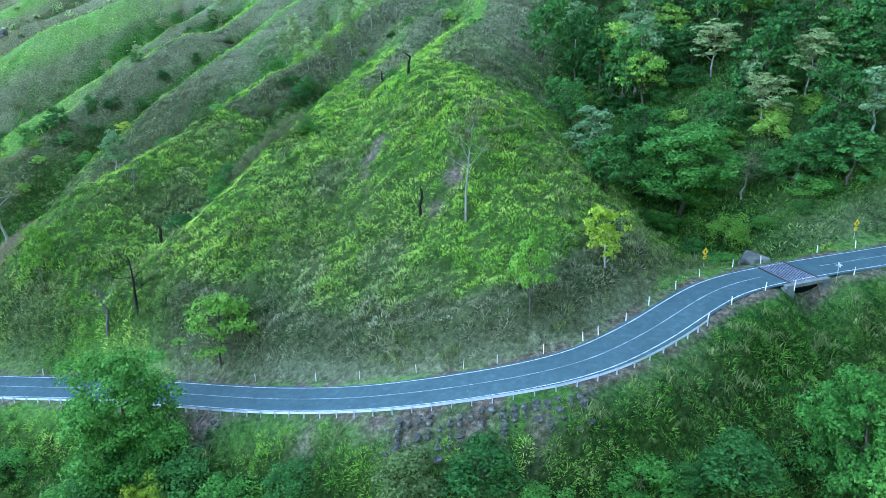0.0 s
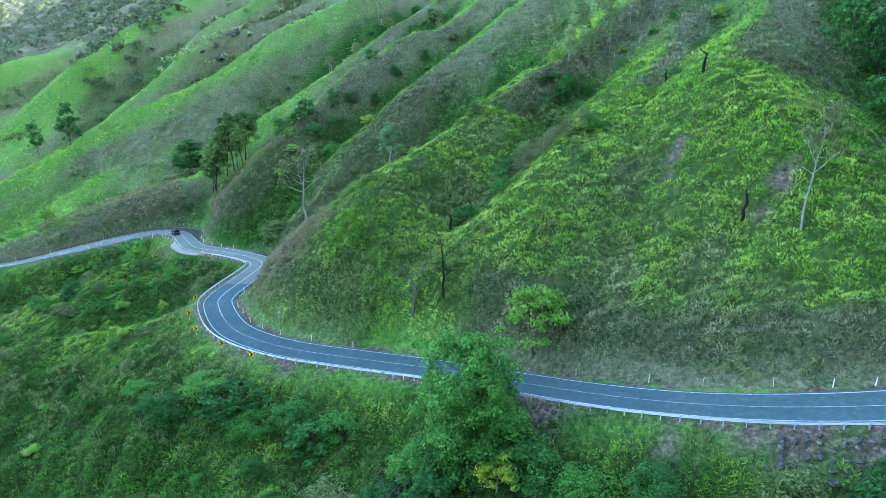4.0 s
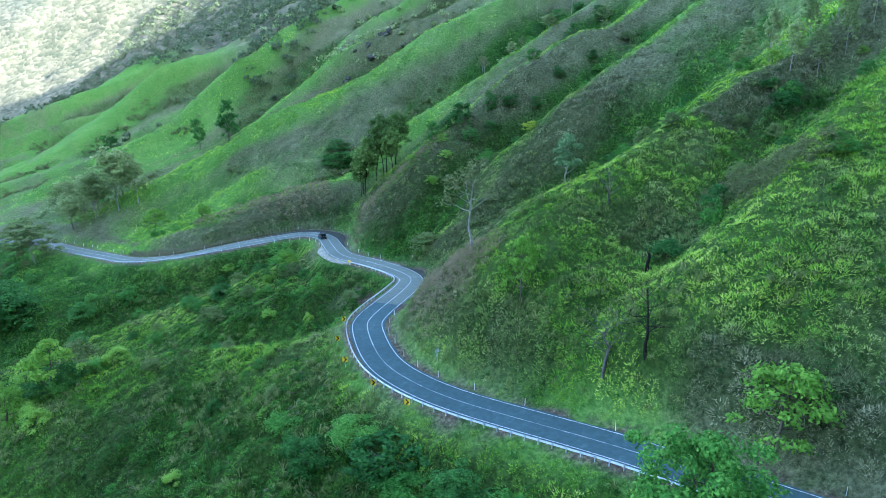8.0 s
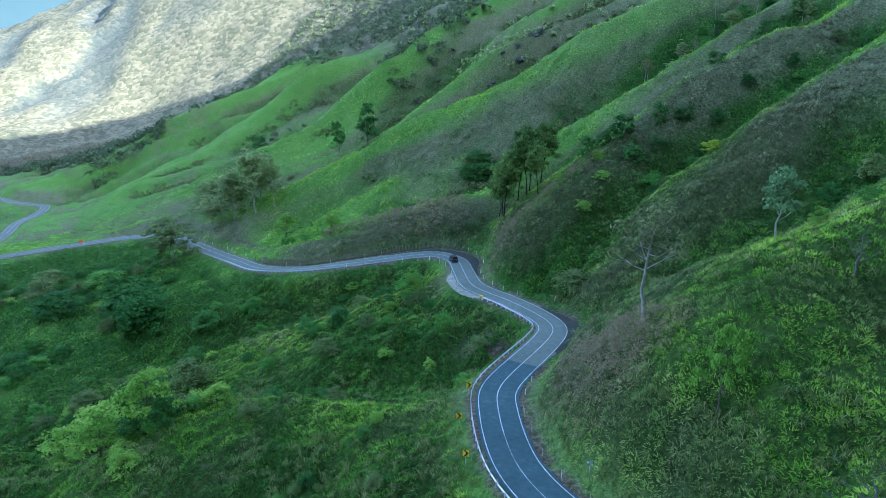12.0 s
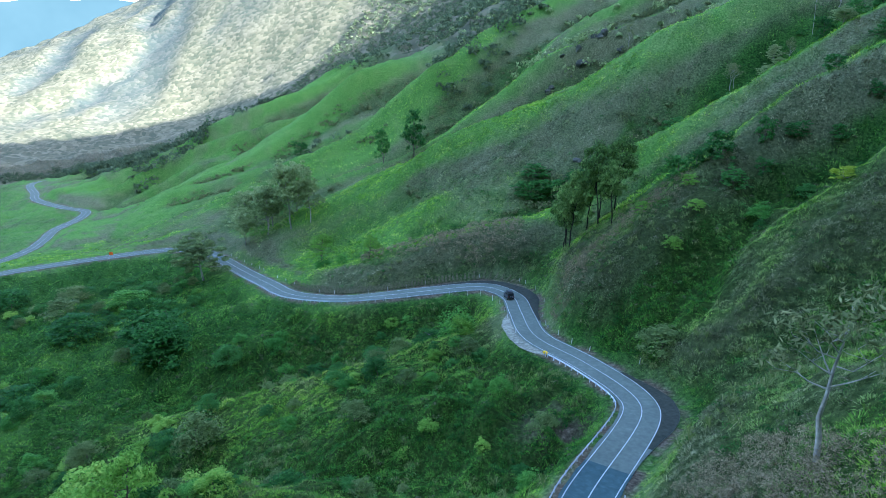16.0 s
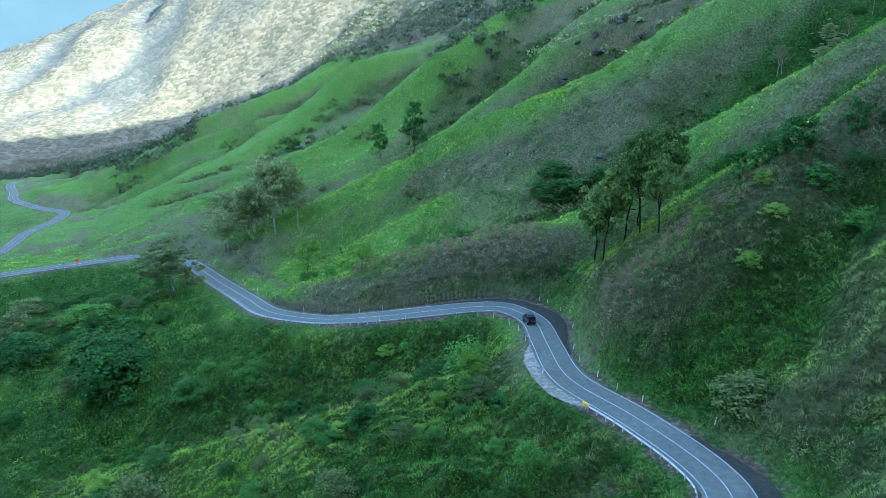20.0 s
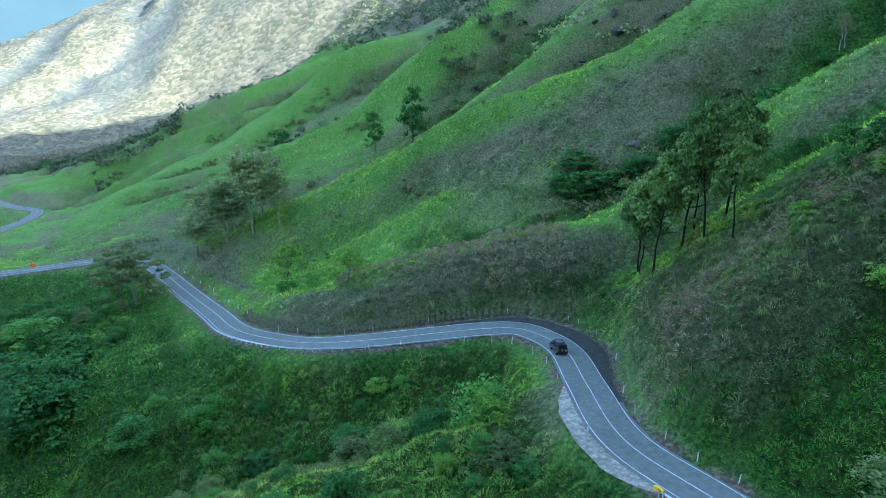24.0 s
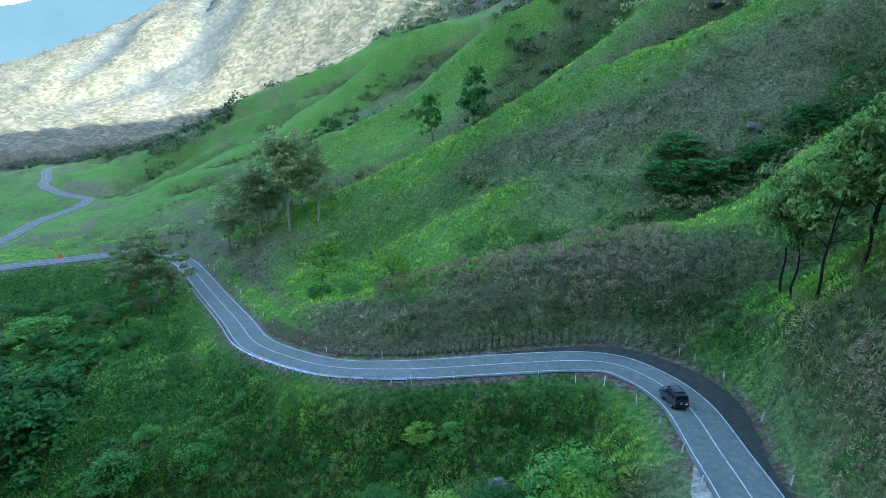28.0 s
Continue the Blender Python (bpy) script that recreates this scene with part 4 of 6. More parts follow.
    for y in (-0.62, 0.62):
        box(bm, -1.6, 0.35, y - 0.03, y + 0.03, 2.0, 2.06)
        for x in (-1.5, -0.6, 0.25):
            box(bm, x - 0.03, x + 0.03, y - 0.03, y + 0.03, 1.82, 2.0)
    for x in (-1.6, 0.35):
        box(bm, x - 0.03, x + 0.03, -0.65, 0.65, 2.0, 2.06)
    rack = part("roof_rack", bm, M_black, car)
    for n in range(7):
        bm = bmesh.new()
        x = -1.4 + n * 0.27
        box(bm, x - 0.05, x + 0.05, -0.6, 0.6, 1.95, 1.98)
        part("slat", bm, M_slat, rack)
    bm = bmesh.new()
    box(bm, 0.55, 0.62, -0.92, -0.84, 1.15, 1.95)
    part("snorkel", bm, M_black, car)
    bm = bmesh.new()
    box(bm, -2.47, -2.44, -0.62, -0.30, 0.85, 0.96)
    part("number_plate", bm, M_post, car, "plain pale plate")


M_car = speckled("dark_grey_car_paint", [(0.3, (0.022, 0.026, 0.032)), (0.7, (0.035, 0.04, 0.048))], 1.0, 0.3)
M_glass = speckled("dark_car_glass", [(0.3, (0.01, 0.012, 0.014)), (0.7, (0.016, 0.018, 0.02))], 1.0, 0.08)
M_tyre = speckled("tyre_rubber", [(0.3, (0.012, 0.012, 0.012)), (0.7, (0.025, 0.025, 0.025))], 8.0, 0.85)
M_lens = speckled("headlight_glass", [(0.3, (0.5, 0.5, 0.5)), (0.7, (0.7, 0.7, 0.7))], 3.0, 0.15)
k = int(station(-163.5, 186))
o = on_road(k, 1.35)
vehicle(Matrix.Translation(o + Vector((0, 0, 0.012))) @ pose(0, 0, 0, 0, 0, heading(k)) @ pose(0, 0, 0, 0, math.degrees(math.atan2(-tang[k, 2], 1)), 0))

# ---- plants ----
M_grass = leafy("grass_blades", [(0.0, (0.022, 0.08, 0.008)), (0.35, (0.1, 0.275, 0.02)), (0.7, (0.29, 0.49, 0.036)), (1.0, (0.51, 0.58, 0.13))], [(0.0, (0.03, 0.034, 0.016)), (0.45, (0.112, 0.122, 0.06)), (0.8, (0.225, 0.232, 0.122)), (1.0, (0.41, 0.39, 0.24))], tone=True)
M_midleaf = leafy("mid_green_leaves", [(0.0, (0.02, 0.085, 0.014)), (0.5, (0.06, 0.2, 0.03)), (1.0, (0.16, 0.36, 0.06))])
M_greyleaf = leafy("grey_leaves", [(0.0, (0.04, 0.072, 0.02)), (0.5, (0.105, 0.165, 0.045)), (1.0, (0.23, 0.3, 0.1))])
M_leaf = leafy("deep_green_leaves", [(0.0, (0.015, 0.06, 0.014)), (0.5, (0.04, 0.14, 0.028)), (1.0, (0.10, 0.26, 0.05))])
M_lightleaf = leafy("light_green_leaves", [(0.0, (0.075, 0.18, 0.024)), (0.5, (0.165, 0.34, 0.042)), (1.0, (0.31, 0.47, 0.08))])
M_limeleaf = leafy("lime_leaves", [(0.0, (0.13, 0.22, 0.015)), (0.5, (0.25, 0.36, 0.03)), (1.0, (0.42, 0.5, 0.06))])
M_gumleaf = leafy("grey_green_leaves", [(0.0, (0.085, 0.13, 0.045)), (0.5, (0.215, 0.295, 0.1)), (1.0, (0.4, 0.47, 0.2))], None, 0.6, 0.35)
M_paleleaf = leafy("pale_blue_green_leaves", [(0.0, (0.06, 0.13, 0.05)), (0.5, (0.13, 0.24, 0.09)), (1.0, (0.24, 0.35, 0.15))])
M_palegravel = speckled("pale_gravel", [(0.3, (0.095, 0.1, 0.075)), (0.5, (0.2, 0.205, 0.155)), (0.7, (0.36, 0.355, 0.28))], 1.6, 0.95, 0, 0.05)
M_frond = leafy("arching_grass", [(0.0, (0.025, 0.05, 0.012)), (0.5, (0.085, 0.14, 0.03)), (0.85, (0.19, 0.24, 0.07)), (1.0, (0.36, 0.35, 0.18))], None, 0.7, 0.3)
M_oliveleaf = leafy("olive_leaves", [(0.0, (0.03, 0.065, 0.016)), (0.5, (0.095, 0.18, 0.038)), (1.0, (0.22, 0.32, 0.08))])
M_drybank = leafy("dead_reeds", [(0.0, (0.05, 0.042, 0.022)), (0.5, (0.17, 0.145, 0.078)), (1.0, (0.4, 0.335, 0.2))], None, 0.9, 0.1)
M_twig = leafy("dry_twigs", [(0.0, (0.05, 0.053, 0.027)), (0.5, (0.13, 0.135, 0.075)), (1.0, (0.29, 0.28, 0.17))], None, 0.9, 0.05)
M_shrub = leafy("shrub_leaves", [(0.0, (0.008, 0.04, 0.01)), (0.35, (0.02, 0.085, 0.016)), (0.65, (0.05, 0.17, 0.026)), (0.85, (0.11, 0.24, 0.05)), (1.0, (0.2, 0.26, 0.12))], tone=True)
M_dryshrub = leafy("dry_shrub_leaves", [(0.0, (0.045, 0.06, 0.022)), (0.5, (0.11, 0.14, 0.05)), (1.0, (0.26, 0.27, 0.12))], None, 0.8, 0.1)
# one gum canopy twice: sunlight put into the paler colour, shade into the darker
M_sunleaf = leafy("sunlit_canopy", [(0.0, (0.07, 0.085, 0.05)), (0.5, (0.14, 0.148, 0.096)), (1.0, (0.25, 0.238, 0.165))])
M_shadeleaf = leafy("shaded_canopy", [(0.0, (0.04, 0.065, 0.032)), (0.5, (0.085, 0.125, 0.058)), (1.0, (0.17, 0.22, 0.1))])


def unit(v):
    return v / np.maximum(np.linalg.norm(v, axis=-1, keepdims=True), 1e-9)


def leaf_cards(centres, radii, count, length, width, rng, lift=0.2):
    """Small diamond leaves spread over the outsides of ellipsoid clumps."""
    c = np.repeat(np.asarray(centres, float), count, 0)
    r = np.repeat(np.asarray(radii, float), count, 0)
    n = unit(rng.normal(size=c.shape))
    n[:, 2] = np.where(n[:, 2] < -0.35, -n[:, 2], n[:, 2])
    p = c + n * r * rng.uniform(0.55, 1.08, (len(c), 1))
    t = unit(np.cross(n, rng.normal(size=c.shape)) + n * rng.normal(0.15, 0.35, (len(c), 1)))
    b = unit(np.cross(t, n + rng.normal(0, 0.5, c.shape)))
    s = rng.uniform(0.6, 1.35, (len(c), 1))
    L, W = length * s, width * s
    fold = n * W * 0.25
    v = np.stack([p - t * L * 0.5, p + b * W * 0.5 - fold, p + t * L * 0.5, p - b * W * 0.5 - fold], 1).reshape(-1, 3)
    i = np.arange(len(c))[:, None] * 4
    return v, i + np.arange(4), np.repeat(unit(n * (1, 1, 1) + (0, 0, 0.35)), 4, 0)


def tubes(limbs, sides=5):
    """Tapered round limbs; each is a list of (point, radius)."""
    vs, fs, n = [], [], 0
    for limb in limbs:
        for k, (p, r) in enumerate(limb):
            p = np.array(p, float)
            d = unit(np.array(limb[min(k + 1, len(limb) - 1)][0], float) - np.array(limb[max(k - 1, 0)][0], float))
            u = unit(np.cross(d, (0.31, 0.9, 0.2)))
            w = np.cross(d, u)
            a = np.arange(sides) * 2 * np.pi / sides
            vs.append(p + r * (np.cos(a)[:, None] * u + np.sin(a)[:, None] * w))
            if k:
                i = np.arange(sides)
                fs.append(np.stack([n - sides + i, n - sides + (i + 1) % sides, n + (i + 1) % sides, n + i], 1))
            n += sides
    return np.vstack(vs), np.vstack(fs)


def grow(rng, h, spread, splits, lean=0.25, first=0.35, r0=None):
    """A trunk with limbs; returns the limbs and the places of their tips."""
    r0 = r0 or h * 0.022
    limbs, tips = [], []
    trunk, p = [], np.zeros(3)
    drift = rng.normal(0, lean, 2)
    for k in range(7):
        f = k / 6
        q = np.array([drift[0] * h * f * f * 0.3, drift[1] * h * f * f * 0.3, h * f * 0.82]) + np.r_[rng.normal(0, 0.012 * h, 2), 0] * (k > 0)
        trunk.append((q if k else np.array([0, 0, -0.8]), r0 * (1 - 0.8 * f)))
    limbs.append(trunk)
    tips.append(trunk[-1][0] + np.array([0, 0, 0.05 * h]))
    for n in range(splits):
        f = first + (0.95 - first) * (n + rng.uniform(0, 0.8)) / splits
        k = min(int(f * 6), 5)
        a = trunk[k][0] * (1 - (f * 6 - k)) + trunk[k + 1][0] * (f * 6 - k)
        az = n * 2.4 + rng.uniform(-0.5, 0.5)
        reach = spread * (0.65 + 0.45 * rng.random()) * (1 - 0.45 * max(0, f - 0.55) / 0.45)
        rise = h * rng.uniform(0.06, 0.2)
        e = a + np.array([math.cos(az) * reach, math.sin(az) * reach, rise])
        m1 = a * 0.55 + e * 0.45 + np.array([0, 0, -0.02 * h]) + rng.normal(0, 0.02 * h, 3)
        rr = r0 * (1 - 0.8 * f) * 0.6
        limbs.append([(a, rr), (m1, rr * 0.65), (e, rr * 0.25)])
        tips.append(e)
        for _ in range(2):
            d = m1 + (e - m1) * rng.uniform(0.1, 0.5)
            g = d + rng.normal(0, 0.35 * reach, 3) * (1, 1, 0.5) + np.array([0, 0, 0.07 * h])
            limbs.append([(d, rr * 0.45), ((d + g) / 2 + rng.normal(0, 0.02 * h, 3), rr * 0.3), (g, rr * 0.12)])
            tips.append(g)
    return limbs, np.array(tips)


def tree(name, label, category, kind, seed, group=""):
    """A tree ten metres high."""
    rng = np.random.default_rng(seed)
    t = thing(name, label, category, group=group)
    h = 10.0
    if kind == "great":
        limbs, tips = grow(rng, h, 3.2, 12, 0.1, 0.15, 0.2)
        cs = np.vstack([tips, unit(rng.normal(size=(48, 3))) * (2.9, 2.9, 3.3) * rng.uniform(0.75, 1.1, (48, 1)) + (0, 0, 5.4)])
        rs = rng.uniform(0.6, 1.25, (len(cs), 1)) * (1, 1, 0.75)
        v, f, bend = leaf_cards(cs, rs, 210, 0.23, 0.15, rng)
        leaf, bark = M_midleaf, M_bark
    elif kind.startswith("dome"):
        fine = kind.endswith("_fine")
        limbs, tips = grow(rng, 7.0, 2.6, 3, 0.2, 0.1, 0.14)
        cs = unit(rng.normal(size=(34, 3)))
        cs = np.abs(cs * (1, 1, 1)) * np.sign(rng.normal(size=(34, 3)) * (1, 1, 0) + (0, 0, 1)) * (3.1, 3.1, 6.6) * rng.uniform(0.7, 1.05, (34, 1)) + (0, 0, 1.4)
        rs = rng.uniform(0.9, 1.7, (34, 1)) * (1, 1, 1.0)
        v, f, bend = leaf_cards(cs, rs, 120, 0.34, 0.22, rng) if fine else leaf_cards(cs, rs, 64, 0.46, 0.3, rng)
        leaf, bark = {"domedark": M_leaf, "domemid": M_midleaf, "domegrey": M_greyleaf, "domelime": M_limeleaf, "domelight": M_lightleaf}[kind.replace("_fine", "")], M_bark
    elif kind == "broad":
        limbs, tips = grow(rng, h, 3.2, 10, 0.12, 0.15, 0.2)
        more = rng.normal(size=(24, 3))
        more = unit(more) * (2.6, 2.6, 3.2) * rng.uniform(0.7, 1.15, (24, 1)) + (0, 0, 5.2)
        cs = np.vstack([tips, more, tips + rng.normal(0, 0.7, tips.shape)])
        rs = rng.uniform(0.45, 1.05, (len(cs), 1)) * (1, 1, 0.75)
        v, f, bend = leaf_cards(cs, rs, 34, 0.46, 0.3, rng)
        leaf, bark = M_leaf, M_bark
    elif kind == "light":
        limbs, tips = grow(rng, h, 3.8, 9, 0.15, 0.25)
        cs = np.vstack([tips, unit(rng.normal(size=(12, 3))) * (3.2, 3.2, 1.8) + (0, 0, 6.4)])
        rs = rng.uniform(0.8, 1.5, (len(cs), 1)) * (1.1, 1.1, 0.6)
        v, f, bend = leaf_cards(cs, rs, 48, 0.5, 0.3, rng)
        leaf, bark = M_lightleaf, M_bark
    elif kind == "lime":
        limbs, tips = grow(rng, h, 3.6, 8, 0.15, 0.3)
        cs = np.vstack([tips, unit(rng.normal(size=(8, 3))) * (3.0, 3.0, 1.8) + (0, 0, 6.6)])
        rs = rng.uniform(0.8, 1.4, (len(cs), 1)) * (1.1, 1.1, 0.65)
        v, f, bend = leaf_cards(cs, rs, 60, 0.5, 0.32, rng)
        leaf, bark = M_limeleaf, M_palebark
    elif kind == "gum":
        limbs, tips = grow(rng, h, 2.4, 10, 0.2, 0.3, 0.13)
        cs = np.vstack([tips + (0, 0, 0.2), tips + rng.normal(0, 0.55, tips.shape), tips + rng.normal(0, 0.8, tips.shape), unit(rng.normal(size=(16, 3))) * (2.1, 2.1, 2.2) + (0, 0, 6.4)])
        rs = rng.uniform(0.32, 0.66, (len(cs), 1)) * (1.3, 1.3, 0.6)
        v, f, bend = leaf_cards(cs, rs, 36, 0.38, 0.2, rng)
        leaf, bark = M_gumleaf, M_palebark
    elif kind == "olive":
        limbs, tips = grow(rng, h, 2.5, 9, 0.2, 0.4, 0.14)
        cs = np.vstack([tips + (0, 0, 0.2), unit(rng.normal(size=(26, 3))) * (2.4, 2.4, 2.3) + (0, 0, 6.9)])
        rs = rng.uniform(0.5, 1.0, (len(cs), 1)) * (1.2, 1.2, 0.75)
        v, f, bend = leaf_cards(cs, rs, 62, 0.4, 0.2, rng)
        leaf, bark = M_oliveleaf, M_char
    elif kind == "umbrella":
        limbs, tips = grow(rng, 7.5, 4.0, 11, 0.15, 0.45, 0.22)
        a, d = rng.uniform(0, 6.3, 46), 4.6 * np.sqrt(rng.random(46))
        cs = np.vstack([tips, tips + rng.normal(0, 0.6, tips.shape), np.c_[d * np.cos(a), d * np.sin(a), 9.2 - 0.13 * d * d + rng.normal(0, 0.6, 46)]])
        rs = rng.uniform(0.4, 0.8, (len(cs), 1)) * (1.25, 1.25, 0.5)
        v, f, bend = leaf_cards(cs, rs, 80, 0.4, 0.22, rng)
        leaf, bark = M_gumleaf, M_palebark
    elif kind == "pale":
        limbs, tips = grow(rng, h, 2.2, 8, 0.15, 0.35, 0.17)
        cs = tips
        rs = rng.uniform(0.6, 1.2, (len(cs), 1)) * (1, 1, 0.9)
        v, f, bend = leaf_cards(cs, rs, 66, 0.42, 0.26, rng)
        leaf, bark = M_paleleaf, M_palebark
    elif kind == "sparse":
        limbs, tips = grow(rng, h, 2.3, 10, 0.12, 0.5, 0.15)
        cs = tips
        rs = rng.uniform(0.5, 1.0, (len(cs), 1)) * (1, 1, 1)
        v, f, bend = leaf_cards(cs, rs, 34, 0.4, 0.10, rng)
        leaf, bark = M_dryshrub, M_palebark
    else:
        limbs, tips = grow(rng, h, 2.6, 9, 0.12, 0.3, 0.2)
        for e in tips[1:]:       # bare crooked twigs
            for _ in range(3):
                q = e + rng.normal(0, 0.45, 3) + (0, 0, 0.25)
                limbs.append([(e, 0.022), ((e + q) / 2 + rng.normal(0, 0.12, 3), 0.016), (q, 0.006)])
        v = None
        bark = M_char if kind == "burnt" else M_deadwood
    tv, tf = tubes(limbs)
    trunk = mesh_object("trunk", tv, tf, bark, t, smooth=True)
    if v is not None:
        mesh_object("crown", v, f, leaf, t, values={"bend": bend})
    return t


PROTO = {}


def plant(name, label, category, kind, x, y, h, w=None, group="", dz=0.0, only=None, tilt=0.0):
    """Set a tree of height h at x, y; alike trees share their meshes."""
    rng = np.random.default_rng(int(abs(x * 131 + y * 17)))
    which = int(rng.integers(0, 3))
    if kind.startswith("dome") and x > -125 and y < 100:
        kind += "_fine"      # bushes near the flight line get small leaves
    base_w = 8.0 if kind.startswith("dome") else {"broad": 8.0, "great": 8.0, "domedark": 8.0, "domemid": 8.0, "domegrey": 8.0, "domelime": 8.0, "domelight": 8.0, "light": 9.0, "lime": 9.0, "gum": 6.5, "olive": 7.0, "umbrella": 11.0, "pale": 6.0, "sparse": 6.0}.get(kind, 6.0)
    sxy = (w / base_w if w else h / 10.0)
    m = Matrix.Translation((x, y, gz(x, y) - 0.15 + dz)) @ pose(0, 0, 0, rng.uniform(-4, 4) + tilt, rng.uniform(-4, 4), rng.uniform(0, 360)) @ Matrix.Diagonal((sxy, sxy, h / 10.0, 1))
    key = (kind, which)
    if key not in PROTO:
        t = tree(name, label, category, kind, 100 + which + 10 * len(kind), group)
        t.matrix_basis = m
        PROTO[key] = t
        return t
    t = copy_thing(PROTO[key], Matrix.Identity(4))
    t.matrix_basis = m
    t.name = name
    for key2 in ("label", "category", "group"):
        if key2 in t:
            del t[key2]
    return tagged(t, label, category, group)


# trees one can tell apart
plant("roadside_tree", "tall dense dark green tree on the slope below the guard rail", "tree", "great", -37.5, 67.0, 17.5, 14.0)
plant("feathery_tree", "light green feathery tree on the bank above the road", "tree", "light", -31.5, 83.0, 11.5, 10.5)
plant("lime_tree", "bright lime green tree at the foot of the hill", "tree", "lime", 21.1, 79.6, 8.4, 7.2)
plant("bank_tree", "slim green tree with bare stem on the cut bank", "tree", "light", 10.4, 72.2, 10.2, 5.6)
plant("bare_stemmed_tree", "tall thin pale-stemmed tree with a sparse crown on the grassy hill", "tree", "sparse", 3.3, 90.5, 18.0, 7.5)
plant("tan_tree", "leafless tan tree at the edge of the forest", "tree", "sparse", 50.1, 106.0, 8.0, 9.5)
plant("pale_tree", "pale blue-green tree standing in the dark forest", "tree", "pale", 57.3, 126.0, 10.0, 6.0)
plant("pale_stemmed_tree", "thin pale-stemmed tree with a brownish open crown above the hairpin", "tree", "sparse", -80.0, 113.8, 17.0, 12.0)
plant("pale_tree", "pale green tree on the spur behind the hairpin", "tree", "pale", -69.5, 136.5, 10.5, 6.8)
plant("thin_tree", "thin tree with pale stem on the grassy spur", "tree", "light", -66.9, 101.3, 11.5, 5.0)
plant("dead_tree", "dead leafless tree with crooked pale branches", "dead tree", "dead", -52.0, 92.0, 9.5, 9.0)
plant("burnt_tree", "blackened dead tree with bare branches", "dead tree", "burnt", -46.8, 92.0, 11.0, 8.0)
plant("dead_tree", "dead leafless tree with crooked pale branches", "dead tree", "dead", -58, 120, 7.5, 5.0)
plant("umbrella_tree", "wide flat-topped dark gum tree beside the lower road", "tree", "umbrella", -300, 174.5, 19.5, 25.0)
plant("tall_gum_tree", "tall gum tree with white limbs on the lower slope", "tree", "gum", -287, 208, 29.0, 19.0)
plant("tall_gum_tree", "tall gum tree among grey scrub on the lower slope", "tree", "gum", -312, 214, 20.0, 18.0)
for x, y, h, w in ((-322, 222, 18, 14), (-300, 205, 22, 16), (-310, 200, 17, 15), (-295, 217, 22, 16), (-281, 213, 20, 11), (-330, 214, 18, 16), (-340, 222, 15, 14), (-306, 212, 19, 14)):
    plant("tall_gum_tree", "tall gum tree among grey scrub on the lower slope", "tree", "gum", x, y, h, w, "gum trees above the lower road")
plant("slender_tree", "slender dark tree standing on the far spur", "tree", "broad", -309, 282, 18.0, 9.0)
plant("slender_tree", "tall dark tree standing on the far spur", "tree", "broad", -298, 292, 26.0, 13.0)
plant("slender_tree", "small dark tree on a distant green spur", "tree", "broad", -421, 315, 14.0, 12.0)
plant("small_tree", "small bright green tree above the lower road", "tree", "light", -250.6, 194.2, 11.0, 10.0)
plant("small_tree", "small bright green tree above the lower road", "tree", "light", -218, 187.5, 8.0, 6.5)
for x, y, h, w in ((-153.6, 198.7, 18, 11), (-150.3, 200.5, 20, 12), (-157.3, 203, 16, 9), (-145.5, 206, 19, 11), (-161, 210, 18, 10), (-152, 212, 17, 10), (-146, 199, 20, 10), (-141, 196, 15, 8)):
    plant("gum_tree", "gum tree with dark stems and clustered olive crown in the gully", "tree", "olive", x, y, h, w, "gum trees in the gully")
for x, y, h, w in ((-249, 131, 12, 18), (-262, 134, 12, 20), (-267, 141, 10, 17), (-282, 150, 10, 14), (-198, 150, 5, 8), (-40, 58, 9, 11), (-78, 77, 7, 12), (-62, 73, 6, 10), (47, 52, 20, 15), (58, 60, 19, 14), (38, 48, 16, 13), (66, 66, 15, 14)):
    plant("valley_tree", "dense green tree on the slope below the road", "tree", "great" if w > 12 and x > 0 else "broad", x, y, h, w, "green trees below the road", -1.5)
plant("rock_bush", "dense dark green bush in the rocky gully under the bend", "bush", "domemid", -163.5, 165, 9.5, 11, "", -1.0)
plant("rock_bush", "dense dark green bush in the rocky gully under the bend", "bush", "domedark", -169.5, 161.5, 7, 8, "", -1.0)
for x, y, h, w in ((-183, 94, 11, 13), (-191, 84, 12, 14), (-196, 92, 11, 14), (-158, 84.5, 13, 11), (-166, 79, 11, 10)):
    plant("yellow_green_tree", "yellow-green leafy tree on the valley slope", "tree", "light", x, y, h, w, "yellow-green trees in the valley", -1.0)
plant("flowering_bush", "yellow flowering bush below the road", "bush", "lime", -33.5, 61.0, 6.0, 6.0, "", -1.0)
plant("grey_bush", "rounded grey-green bush below the guard rail", "bush", "domegrey", -3.7, 55.5, 7.5, 9.5, "", -1.0)
plant("grey_bush", "broad rounded pale grey-green bush below the road", "bush", "domegrey", -55.5, 63.5, 6.0, 11.0, "", -1.5)
plant("grey_bush", "rounded grey bush on the valley slope", "bush", "domegrey", -189, 111, 10.0, 11.5, "", -1.0)
plant("grey_bush", "small grey bush on the valley slope", "bush", "domegrey", -140.7, 94.2, 4.0, 4.5)
plant("grey_bush", "purplish grey bush on the valley slope", "bush", "domegrey", -155.4, 125.5, 5.0, 7.0)
plant("grey_bush", "greyish bush beside the guard rail", "bush", "domegrey", -121, 136.5, 4.5, 6.0, "", -0.5)
